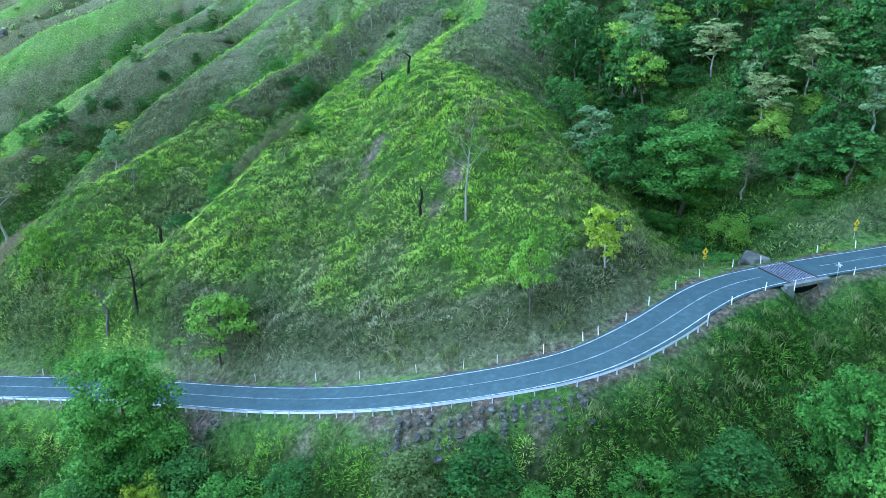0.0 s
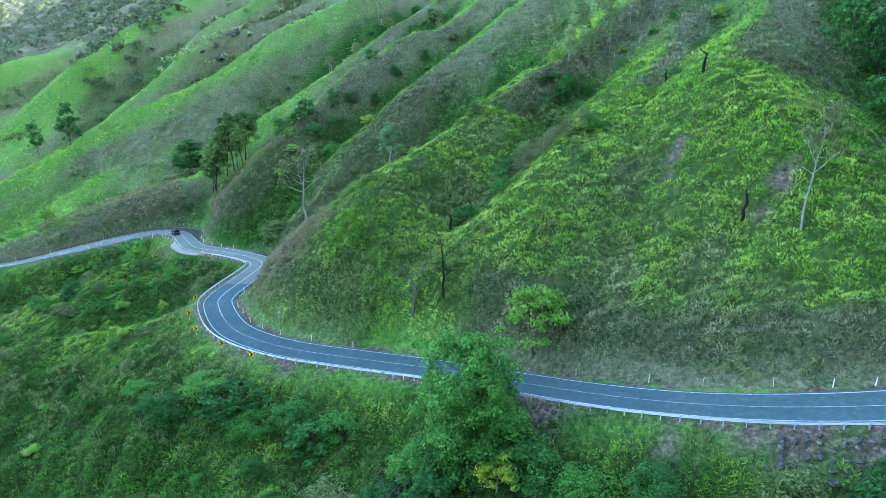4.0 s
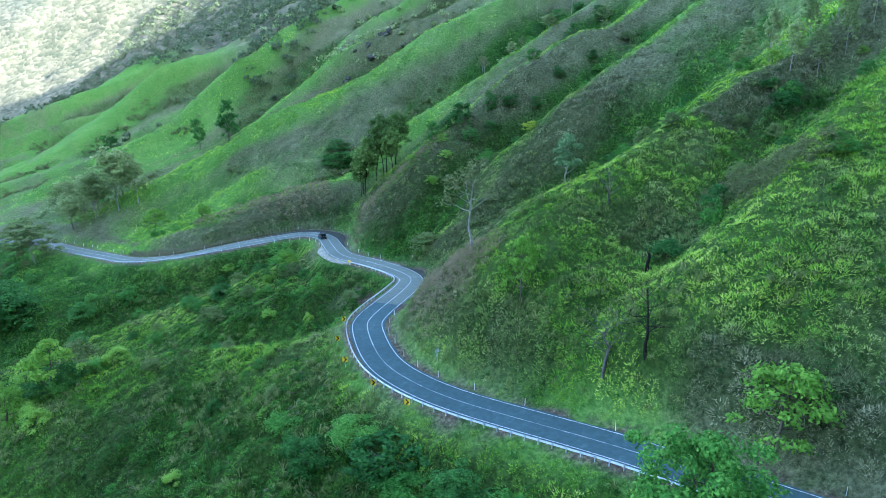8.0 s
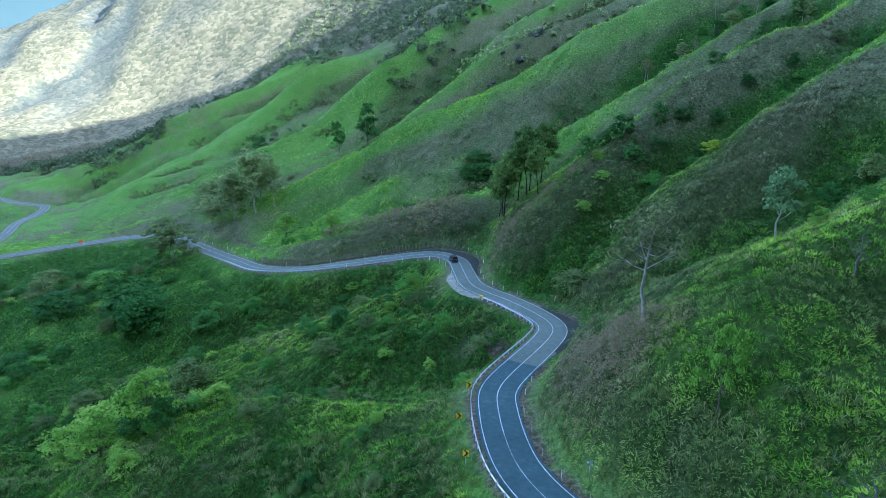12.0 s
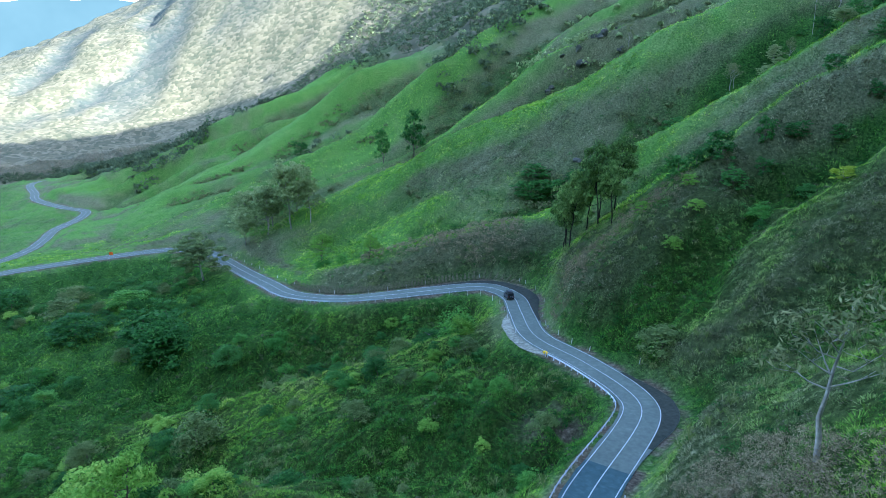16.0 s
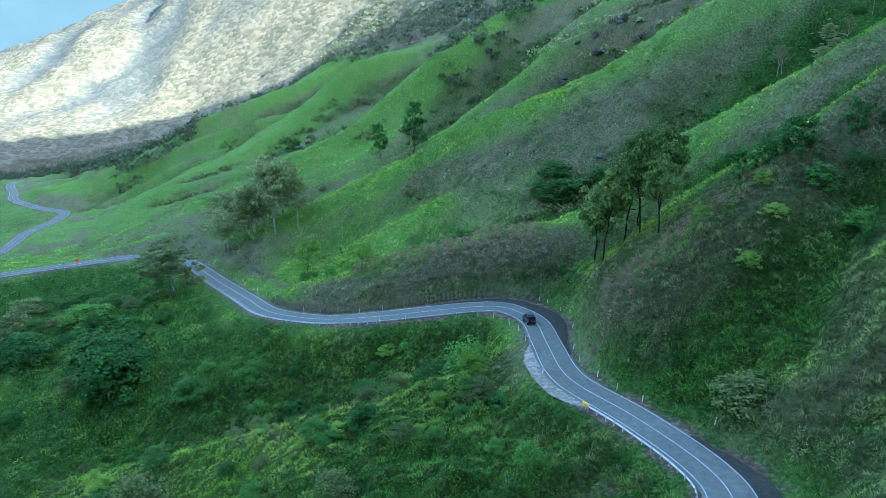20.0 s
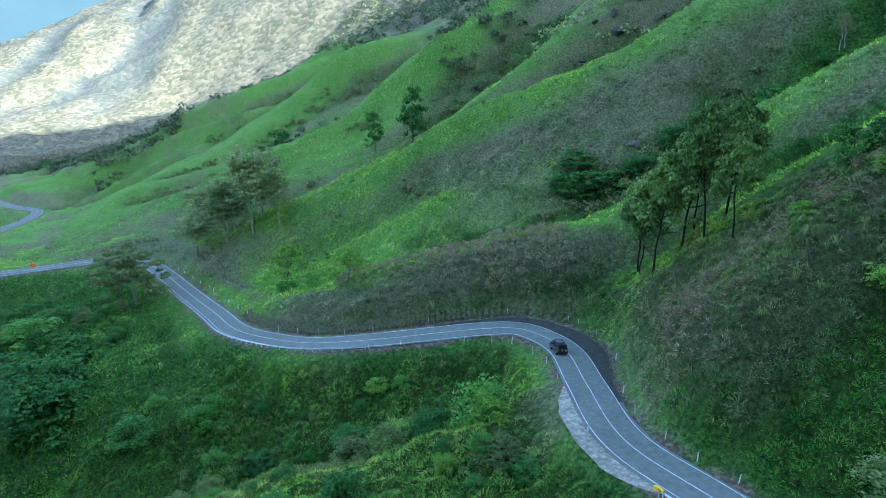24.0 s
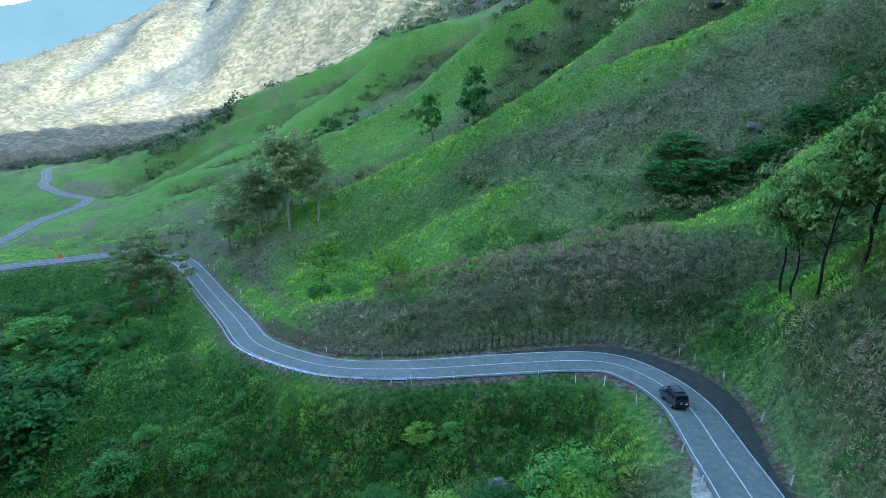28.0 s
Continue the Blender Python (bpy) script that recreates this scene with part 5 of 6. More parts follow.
for x, y, h, w, kind in ((-248, 132.6, 17, 19, "domedark"), (-355, 123, 10, 18, "domedark"), (-295, 124.5, 10, 20, "domedark"), (-305, 146.5, 10, 18, "domemid"), (4.1, 54.8, 7.5, 9.5, "domedark"), (10, 53, 6, 8, "domemid"), (-58, 74, 5, 8, "domemid"), (-44, 66, 7, 9, "domemid"), (-29, 62, 7, 9, "domedark"), (-24, 59, 6, 8, "domemid"), (-36.5, 63.5, 10, 10, "domemid"), (-41, 65, 8, 9, "domedark"), (-33, 65, 8, 8, "domemid"), (-38, 69, 7, 9, "domemid"), (-48, 62, 6, 8, "domedark"), (-16, 58, 5, 7, "domedark"), (20, 55, 6, 9, "domemid"), (30, 56, 7, 10, "domedark"), (-90, 76, 6, 9, "domedark"), (-98, 82, 5, 8, "domemid"), (-66, 76, 5, 8, "domedark"), (-72, 74, 5, 9, "domemid"), (-84, 80, 5, 8, "domemid"), (16, 52, 6, 8, "domedark"), (-242, 188, 5, 6, "domemid"), (-236, 191, 4, 5, "domemid"), (-113.5, 164, 6, 11, "domegrey"), (-270, 100, 9, 14, "domedark"), (-320, 130, 9, 16, "domegrey"), (-340, 140, 8, 14, "domegrey"), (-225, 140, 7, 10, "domedark"), (-215, 150, 7, 9, "domemid")):
    plant("round_bush", {"domedark": "dense dark green rounded bush on the slope", "domemid": "dense mid green leafy bush on the slope", "domelight": "light green rounded bush on the slope", "domegrey": "dry grey-green rounded bush on the slope"}[kind], "bush", kind, x, y, h, w, "rounded bushes on the slopes", -0.08 * h)
plant("near_tree", "tall dense green tree on the slope under the culvert", "tree", "great", 44, 57.5, 18.0, 13.0)
plant("dead_bush", "leafless pale grey bush below the road", "dead bush", "dead", -47, 62, 6.5, 8.0, "", -1.0)
plant("dead_bush", "leafless pale grey bush below the road", "dead bush", "dead", -44.5, 60.5, 5.5, 7.0, "", -1.0)
# rainforest in the shaded gully
FOREST = [(20.6, 139.6, 14, 9), (32.5, 138.1, 16, 11), (39.3, 136.3, 15, 11), (51.6, 147.7, 15, 13), (59.9, 143.8, 14, 12), (66.4, 121.9, 13, 11), (63.8, 100.5, 9, 11), (56.4, 102.5, 9, 9), (24.7, 109.7, 10, 9), (25.5, 100.8, 9, 8), (39.0, 130.5, 12, 10), (53.3, 133.3, 11, 11), (68.4, 136.6, 13, 11), (70.9, 118.8, 12, 10), (71.8, 109.3, 11, 10), (22.9, 120, 9, 8), (78.6, 125.1, 14, 11), (56.1, 116.6, 10, 9)]
rng = np.random.default_rng(5)
for k in range(85):
    x, y = rng.uniform(18, 105), rng.uniform(98, 205)
    if x < 20 + 0.16 * (y - 100) or any((x - a) ** 2 + (y - b) ** 2 < 15 for a, b, *_ in FOREST) or (y < 106 and x < 60):
        continue
    FOREST.append((x, y, rng.uniform(9, 17), rng.uniform(8, 13)))
plant("great_tree", "very broad dark green tree in the gully above the culvert", "tree", "great", 39.4, 105.4, 16.5, 19.0)
for k, (x, y, h, w) in enumerate(FOREST):
    kind = ("broad", "broad", "pale", "broad", "light", "gum")[k % 6] if x < 74 else ("light", "broad", "gum")[k % 3]
    plant("forest_tree", {"broad": "dense dark green forest tree on the shaded slope", "pale": "blue-green forest tree on the shaded slope", "light": "light green forest tree on the slope", "gum": "grey-green gum tree in the forest"}[kind], "tree", kind, x, y, h, w, "forest above the culvert")
rng = np.random.default_rng(29)
for k in range(150):       # undergrowth that hides the forest floor
    x, y = float(rng.uniform(22, 92)), float(rng.uniform(90, 165))
    rdist, i = to_road(np.array([x]), np.array([y]))
    if x < 25 + 0.16 * (y - 100) or (i[0] >= 0 and abs(rdist[0]) < 11):
        continue
    kind = ("domedark", "domemid", "domedark", "domemid", "domelight")[k % 5]
    w = float(rng.uniform(4, 8))
    plant("undergrowth_bush", {"domedark": "dark green bush under the forest trees", "domemid": "leafy green bush under the forest trees", "domelight": "light green bush under the forest trees"}[kind], "bush", kind, x, y, w * float(rng.uniform(0.5, 0.9)), w, "undergrowth of the forest", -0.4)
for x, y in ((-32, 160), (-27, 161.5), (-22.5, 166), (-29, 168), (-18, 172), (-24, 175), (-36, 165), (-12, 178), (-40, 172), (-8, 186)):
    plant("ridge_tree", "slim grey-stemmed tree in the row along the upper ridge", "tree", "gum", x, y, 9 + (x * 7 % 5), 4.5, "trees along the upper ridge")
for x, y, h in ((-132.9, 324.5, 26), (-122, 345, 26), (-205, 330, 17), (-30, 230, 15)):
    plant("bare_pole_tree", "very tall bare white tree trunk on the upper slope", "tree", "sparse", x, y, h, 4.0, "bare pale trunks")
rng = np.random.default_rng(17)
for k in range(26):
    x, y = float(rng.uniform(-152, -88)), float(rng.uniform(282, 352))
    kind = ("broad", "gum", "broad", "sparse")[k % 4]
    plant("scrub_tree", {"broad": "low dark green tree in the scrub of the upper slope", "gum": "grey-green gum tree in the scrub of the upper slope", "sparse": "thin white-stemmed tree in the scrub of the upper slope"}[kind], "tree", kind, x, y, float(rng.uniform(5, 10)) + 4 * (kind == "sparse"), float(rng.uniform(5, 9)), "scrub trees on the upper slope", -0.8)
# bushes on the spur beyond the first bend
for x, y, h, w in ((-121.9, 207.1, 7, 8.5), (-114.6, 214.6, 6, 5), (-129, 203.2, 6.5, 6), (-120.5, 182.6, 3, 4.3), (-119.8, 191, 3, 4.5), (-94.4, 194.1, 3.2, 5), (-116, 200.8, 4.4, 7), (-131.6, 191.6, 3.2, 4.2), (-109, 217.6, 3.8, 6), (-107.2, 236.9, 4.2, 6.4), (-126, 206, 5, 5), (-112, 208, 4, 5), (-124, 198, 3, 4), (-101, 222, 4, 5), (-97, 232, 4, 5), (-88, 240, 4, 5)):
    plant("hill_bush", "rounded green bush on the dry grassy spur", "bush", "broad" if h > 3.6 else "lime" if x > -118 else "light", x, y, h * 1.25, w, "bushes on the dry spur", -h * 0.35)
for x, y, h, w in ((-193.8, 240.6, 9, 15), (-196, 248, 7, 12), (-186, 246, 8, 12), (-181, 250, 8, 12), (-176, 262, 8, 12), (-168, 268, 9, 12), (-160, 278, 9, 12)):
    plant("gully_bush", "dark green thicket in the fold of the slope", "bush", "broad", x, y, h, w, "thickets in the fold", -2.0)

# charred stumps
def stump(x, y, h, r):
    rng = np.random.default_rng(int(x * 10) % 1000)
    t = thing("charred_stump", "blackened upright tree stump in green grass", "stump", Matrix.Translation((x, y, gz(x, y))), "charred stumps")
    p = [(np.array([rng.normal(0, 0.06) * k, rng.normal(0, 0.06) * k, -0.4 + (h + 0.4) * k / 5]), r * (1 - 0.09 * k) * (0.35 if k == 5 else 1)) for k in range(6)]
    v, f = tubes([p, [(p[3][0], r * 0.4), (p[3][0] + (0.3, 0.1, 0.35), r * 0.2)]], 8)
    mesh_object("stem", v, f, M_char, t, smooth=True)


for x, y, h, r in ((-3.5, 94.4, 4.4, 0.28), (-6.5, 126.0, 3.9, 0.3), (-49.5, 109.1, 3.0, 0.33), (-12, 133, 2.5, 0.25)):
    stump(x, y, h, r)

# the big dry thicket on the main hill
def thicket(name, label, spots, n, leaf, size, material, seed):
    rng = np.random.default_rng(seed)
    c = []
    for x, y, r, h in spots:
        a = rng.uniform(0, 2 * np.pi, n)
        d = r * np.sqrt(rng.random(n))
        px, py = x + d * np.cos(a), y + d * np.sin(a)
        c.append(np.c_[px, py, height(px, py) + h * rng.uniform(0.1, 0.9, n) * (1 - 0.5 * d / r)])
    c = np.vstack(c)
    v, f, bend = leaf_cards(c, rng.uniform(0.5, 1.0, (len(c), 1)) * (1, 1, 0.9), 34, leaf * 0.75, leaf * 0.17, rng)
    return tagged(mesh_object(name, v, f, material, values={"bend": bend}), label, "thicket", kind="stuff")


thicket("dry_thicket", "dense olive-brown dry shrubs on the hill's shoulder", [(-34, 122, 6, 4.5), (-40, 124, 5, 4), (-30, 124, 5, 4), (-37, 128, 5, 4)], 110, 0.55, 1, M_dryshrub, 3)
thicket("bank_scrub", "dry brown scrub on the hairpin's cut bank", [(-84, 110, 6, 1.5), (-88, 117, 5, 1.5), (-81, 105, 5, 1.5), (-78, 111, 5, 1.5), (-84, 114, 6, 1.5)], 170, 0.38, 1, M_drybank, 4)
thicket("bank_scrub", "dry reedy scrub on the bank above the second bend", [(-188, 203, 6, 2.5), (-198, 201, 6, 2.5), (-209, 196, 6, 2.5), (-180, 207, 6, 2.5), (-218, 190, 5, 2.5), (-193, 209, 5, 2.5), (-203, 203, 5, 2.5), (-184, 214, 5, 2.5)], 90, 0.5, 1, M_drybank, 6)
thicket("bank_scrub", "dry brown scrub on the slope above the widened bend", [(-140, 177, 5, 1.8), (-137, 184, 6, 1.8), (-133, 191, 6, 1.8), (-130, 198, 6, 1.8), (-143, 185, 4, 1.5)], 80, 0.5, 1, M_drybank, 8)
thicket("grey_scrub", "grey leafless scrub between the gum trees", [(-300, 208, 10, 5), (-318, 216, 12, 5), (-330, 226, 12, 5), (-345, 222, 10, 4)], 60, 0.9, 1, M_gumleaf, 7)

# grass tufts and low shrubs over all the slopes
def scatter(n, x0, x1, y0, y1, rng):
    return rng.uniform(x0, x1, n), rng.uniform(y0, y1, n)


def spaced(step, x0, x1, y0, y1, rng):
    """Points on a loose lattice, so that the clumps stand apart."""
    gx, gy = np.meshgrid(np.arange(x0, x1, step), np.arange(y0, y1, step))
    gx[::2] += step / 2
    return gx.ravel() + rng.uniform(-0.42, 0.42, gx.size) * step, gy.ravel() + rng.uniform(-0.42, 0.42, gx.size) * step


def mounds(name, label, step, near, far, size, blades, seed, box4, width):
    """Tussocks: domes of arching blades fanned out from a root; each tussock keeps to one tone."""
    rng = np.random.default_rng(seed)
    x, y = spaced(step, *box4, rng)
    d = plan_distance(x, y)
    keep = (d > near) & (d < far)
    x, y = x[keep], y[keep]
    rdist, i = to_road(x, y)
    gap = np.where(i >= 0, np.where(rdist < 0, -rdist - 3.9 - widen(np.maximum(i, 0).astype(float)), rdist - 4.4), 40)
    bare = cover(x, y)[2]
    keep = (gap > 0.5) & (bare < 0.15 + 0.35 * rng.random(len(x)))
    x, y, gap = x[keep], y[keep], gap[keep]
    n = len(x)
    dry, lush, bare = cover(x, y)
    s = size * rng.uniform(0.55, 1.4, n) * (1 + 0.25 * np.clip(rough(x, y, 9.0, 2, 62), -0.8, 1)) * np.clip(0.45 + 0.16 * gap, 0.45, 1)
    # last term darkens the bank above the bend, putting its shadow into the tone
    tone = np.clip(0.5 + 0.28 * rough(x, y, 7.0, 2, 63) + rng.normal(0, 0.2, n) - 0.4 * blob(x, y, -138, 66, 38) + 0.2 * blob(x, y, -185, 165, 30) + 0.3 * blob(x, y, -160, 155, 14) + 0.16 * blob(x, y, -25, 105, 45) - 0.3 * blob(x, y, -131, 186, 16), 0, 1)
    # the fan opens half upwards, half away from the slope
    e = 1.2
    axis = unit(unit(np.c_[(height(x - e, y) - height(x + e, y)) / (2 * e), (height(x, y - e) - height(x, y + e)) / (2 * e), np.ones(n)]) * 0.65 + (0, 0, 0.35))
    t1 = unit(np.cross(axis, (0.3, 0.9, 0.1)))
    t2 = np.cross(axis, t1)
    axis, t1, t2 = axis[:, None, :], t1[:, None, :], t2[:, None, :]
    az = rng.uniform(0, 2 * np.pi, (n, blades))[:, :, None]
    out = np.sqrt(rng.random((n, blades)))[:, :, None]
    el = np.radians(rng.uniform(35, 88, (n, blades)))[:, :, None] - out * 0.55
    ln = (s[:, None] * rng.uniform(0.65, 1.1, (n, blades)))[:, :, None] * (1 - 0.45 * out ** 2)
    outward = t1 * np.cos(az) + t2 * np.sin(az)
    turn = az + rng.normal(0, 0.9, (n, blades))[:, :, None]
    way = (t1 * np.cos(turn) + t2 * np.sin(turn)) * np.cos(el) + axis * np.sin(el)
    foot = outward * out * (0.62 * step * (s / size)[:, None, None])
    rx, ry = x[:, None] + foot[:, :, 0], y[:, None] + foot[:, :, 1]
    root = np.stack([rx, ry, height(rx.ravel(), ry.ravel()).reshape(rx.shape) - 0.05], 2)
    across = (t2 * np.cos(turn) - t1 * np.sin(turn)) * (s[:, None] * rng.uniform(*width, (n, blades)))[:, :, None]
    tip = root + way * ln + outward * ln * 0.12
    low = root + way * ln * 0.12
    v = np.stack([low - across, low + across, tip], 2).reshape(-1, 3)
    f = np.arange(n * blades * 3).reshape(-1, 3)
    k = blades * 3
    bend = np.repeat(unit(outward * out * 0.8 + axis * 0.6 + (0, 0, 0.3)).reshape(-1, 3), 3, 0)
    ob = mesh_object(name, v, f, M_grass, values={"dry": np.repeat(dry, k), "lush": np.repeat(lush, k), "tone": np.repeat(tone, k), "bend": bend})
    return tagged(ob, label, "grass", kind="stuff")


mounds("grass", "long green grass and weeds in tussocks on the near slopes", 1.3, 0, 105, 0.66, 62, 21, (-260, 75, 40, 210), (0.05, 0.1))
mounds("grass", "green and straw-coloured tussock grass on the hillside", 1.7, 100, 200, 0.85, 26, 22, (-330, 95, 40, 300), (0.08, 0.15))
mounds("grass", "coarse grass on the slope under the flight line", 1.9, 0, 120, 1.0, 16, 24, (-200, 75, -45, 41), (0.08, 0.15))
mounds("grass", "coarse grass on the far spurs", 2.6, 195, 330, 0.9, 12, 23, (-450, 60, 30, 400), (0.12, 0.2))


def shrubs(name, label, n, near, far, size, cards, seed, box4, material, wet):
    rng = np.random.default_rng(seed)
    x, y = scatter(n, *box4, rng)
    d = plan_distance(x, y)
    rdist, i = to_road(x, y)
    gap = np.where(i >= 0, np.abs(rdist) - 4.3 - widen(np.maximum(i, 0).astype(float)), 40)
    dry, lush, bare = cover(x, y)
    fit = lush if wet else dry
    keep = (d > near) & (d < far) & (gap > 2.0) & (fit * 0.9 + 0.10 + 0.35 * rough(x, y, 14.0, 2, seed) > rng.random(n))
    x, y = x[keep], y[keep]
    r = size * rng.uniform(0.5, 1.5, len(x))
    c = np.c_[x, y, height(x, y) + 0.25 * r]
    v, f, bend = leaf_cards(c, r[:, None] * (1, 1, 0.75), cards, 0.34 * size, 0.19 * size, rng)
    tone = np.repeat(np.clip(0.45 + 0.4 * rough(x, y, 12.0, 2, seed + 5) + rng.normal(0, 0.22, len(x)), 0, 1), cards * 4)
    return tagged(mesh_object(name, v, f, material, values={"tone": tone, "bend": bend}), label, "shrubs", kind="stuff")


shrubs("low_shrubs", "dark green leafy weeds and shrubs in the damp folds", 9000, 0, 120, 0.8, 40, 41, (-260, 80, 40, 210), M_shrub, True)
shrubs("low_shrubs", "green shrubs on the valley slopes and in the gullies", 8500, 120, 330, 1.3, 24, 42, (-420, 100, 20, 360), M_shrub, True)
shrubs("dry_shrubs", "straw-coloured dead weeds on the slopes", 3500, 0, 200, 0.8, 30, 43, (-260, 60, 60, 260), M_twig, False)

def fronds(name, label, n, size, blades, seed, box4, reach):
    """Big clumps of arching grass whose heads hang over."""
    rng = np.random.default_rng(seed)
    x, y = scatter(n, *box4, rng)
    rdist, i = to_road(x, y)
    gap = np.where(i >= 0, np.abs(rdist) - 4.3 - widen(np.maximum(i, 0).astype(float)), 40)
    bare = cover(x, y)[2]
    keep = (plan_distance(x, y) < reach) & (gap > 1.6) & (bare < 0.3) & (rough(x, y, 11.0, 2, seed) > 0.9 * rng.random(n) - 0.35 + np.where(rdist > 0, 0.5, 0.0) * (x < 8) - 0.9 * blob(x, y, -99, 87, 16))
    x, y = x[keep], y[keep]
    n = len(x)
    s = size * rng.uniform(0.6, 1.35, n)[:, None]
    az = rng.uniform(0, 2 * np.pi, (n, 1)) + rng.normal(0, 1.1, (n, blades))
    run = np.stack([np.cos(az), np.sin(az), np.zeros_like(az)], 2)
    across = np.stack([-np.sin(az), np.cos(az), np.zeros_like(az)], 2) * (s * rng.uniform(0.014, 0.034, (n, blades)))[:, :, None]
    up_ = np.array((0, 0, 1.0))
    root = np.c_[x, y, height(x, y) - 0.05][:, None, :] + run * 0.05
    ln = (s * rng.uniform(0.7, 1.2, (n, blades)))[:, :, None]
    mid = root + run * ln * 0.42 + up_ * ln * rng.uniform(0.55, 0.8, (n, blades, 1))
    tip = root + run * ln * 1.0 + up_ * ln * rng.uniform(0.1, 0.5, (n, blades, 1))
    v = np.stack([root, mid - across, tip, mid + across], 2).reshape(-1, 3)
    f = np.arange(n * blades * 4).reshape(-1, 4)
    bend = np.repeat(unit(run * 0.6 + up_).reshape(-1, 3), 4, 0)
    return tagged(mesh_object(name, v, f, M_frond, values={"bend": bend}), label, "grass", kind="stuff")


fronds("arching_grass", "clumps of tall arching yellow-green grass with drooping heads", 15000, 1.3, 24, 51, (-215, 70, 42, 205), 105)

# dry grass along the inside verge of the second bend
rng = np.random.default_rng(66)
s = rng.uniform(station(-172, 192), station(-250, 174), 1500)
k = s.astype(int)
o = -(4.6 + widen(s)) - rng.uniform(0, 1.6, len(s)) ** 1.5
c = np.c_[road[k, 0] + side[k, 0] * o, road[k, 1] + side[k, 1] * o]
c = np.c_[c, height(c[:, 0], c[:, 1]) + 0.35]
v, f, bend = leaf_cards(c, np.full((len(c), 1), 0.4) * (1, 1, 1.2), 8, 0.4, 0.12, rng)
tagged(mesh_object("verge_grass", v, f, M_twig, values={"bend": bend}), "low fringe of dry straw-coloured grass along the inner verge", "grass", kind="stuff")

# distant woods: crowns on the flats and the far slopes
def canopy(name, label, x, y, size, cards, rng, material):
    r = size * rng.uniform(0.5, 1.4, len(x))
    c = np.c_[x, y, height(x, y) + r * 0.8]
    v, f, bend = leaf_cards(c, r[:, None] * (1, 1, 0.8), cards, size * 0.5, size * 0.36, rng)
    return tagged(mesh_object(name, v, f, material, values={"bend": bend}), label, "woods", kind="stuff")


rng = np.random.default_rng(77)
x, y = rng.uniform(-1000, -300, 15000), rng.uniform(250, 1000, 15000)
line_y = 365 + (-x - 380) * 0.30      # woods begin above the green spurs
keep = (y > line_y + 60 * rough(x, y, 80.0, 2, 9)) & (y < line_y + 560)
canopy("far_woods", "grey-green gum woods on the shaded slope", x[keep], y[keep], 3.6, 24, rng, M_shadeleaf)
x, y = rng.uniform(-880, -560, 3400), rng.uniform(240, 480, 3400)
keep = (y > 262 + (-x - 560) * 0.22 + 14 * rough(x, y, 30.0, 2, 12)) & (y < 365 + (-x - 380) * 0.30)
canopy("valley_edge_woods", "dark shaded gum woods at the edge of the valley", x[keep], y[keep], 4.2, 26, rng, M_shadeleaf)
x, y = rng.uniform(-1000, -680, 8000), rng.uniform(150, 700, 8000)
keep = ((y > 285 + (-x - 680) * 0.02 + 20 * rough(x, y, 90.0, 2, 10)) | (x < -860)) & (y < 560)
x, y = x[keep], y[keep]
# shaded colour up to the shadow's edge, sunlit colour beyond
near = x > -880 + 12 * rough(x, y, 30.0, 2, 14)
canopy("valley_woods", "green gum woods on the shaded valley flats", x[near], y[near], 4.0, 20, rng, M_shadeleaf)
canopy("valley_woods", "pale sunlit gum woods on the valley flats", x[~near], y[~near], 4.0, 20, rng, M_sunleaf)
x, y = rng.uniform(-430, -150, 520), rng.uniform(345, 520, 520)
keep = rough(x, y, 60.0, 2, 19) > 0.0
canopy("upper_woods", "scattered gum trees on the upper slope", x[keep], y[keep], 3.2, 30, rng, M_gumleaf)
# grey scrub in the hollows between the far spurs
x, y = rng.uniform(-520, -165, 9000), rng.uniform(205, 430, 9000)
e = 13.0
hollow = 0.25 * (height(x + e, y) + height(x - e, y) + height(x, y + e) + height(x, y - e)) - height(x, y)
rdist, i = to_road(x, y)
keep = (hollow + 1.2 * rough(x, y, 25.0, 2, 83) > 2.0) & (i < 0) & (y > 225 - 0.05 * (x + 165))
canopy("gully_scrub", "grey-green scrub in the hollows of the far slopes", x[keep], y[keep], 1.7, 22, rng, M_dryshrub)

# scattered bushes on the damp slopes below the road
rng = np.random.default_rng(88)
x, y = scatter(900, -235, 60, 45, 170, rng)
rdist, i = to_road(x, y)
ok = (rdist > 9) & (plan_distance(x, y) < 130) & (rough(x, y, 22.0, 2, 89) > 0.05)
for x, y in list(zip(x[ok], y[ok]))[:110]:
    kind = ("domedark", "domemid", "domedark", "domegrey", "domemid", "domelight")[int(rng.integers(0, 6))]
    w = float(rng.uniform(2.2, 5.0))
    plant("slope_bush", {"domedark": "low dark green bush on the slope below the road", "domemid": "low mid green bush on the slope below the road", "domelight": "low light green bush on the slope below the road", "domegrey": "low grey half-dry bush on the slope below the road"}[kind], "bush", kind, float(x), float(y), w * float(rng.uniform(0.6, 0.95)), w, "bushes below the road", -0.2)
x, y = scatter(1000, -345, -150, 75, 172, rng)
rdist, i = to_road(x, y)
ok = ((i < 0) | (rdist > 9)) & (y > 60 - 0.1 * x) & (rough(x, y, 30.0, 2, 90) > -0.1)
for x, y in list(zip(x[ok], y[ok]))[:190]:
    kind = ("domedark", "domedark", "domegrey", "domemid", "domedark", "domelight")[int(rng.integers(0, 6))]
    w = float(rng.uniform(3.0, 8.0))
    plant("valley_bush", {"domedark": "rounded dark green bush in the valley scrub", "domemid": "rounded mid green bush in the valley scrub", "domelight": "rounded light green bush in the valley scrub", "domegrey": "rounded grey-green bush in the valley scrub"}[kind], "bush", kind, float(x), float(y), w * float(rng.uniform(0.5, 0.9)), w, "bushes in the valley scrub", -0.3)

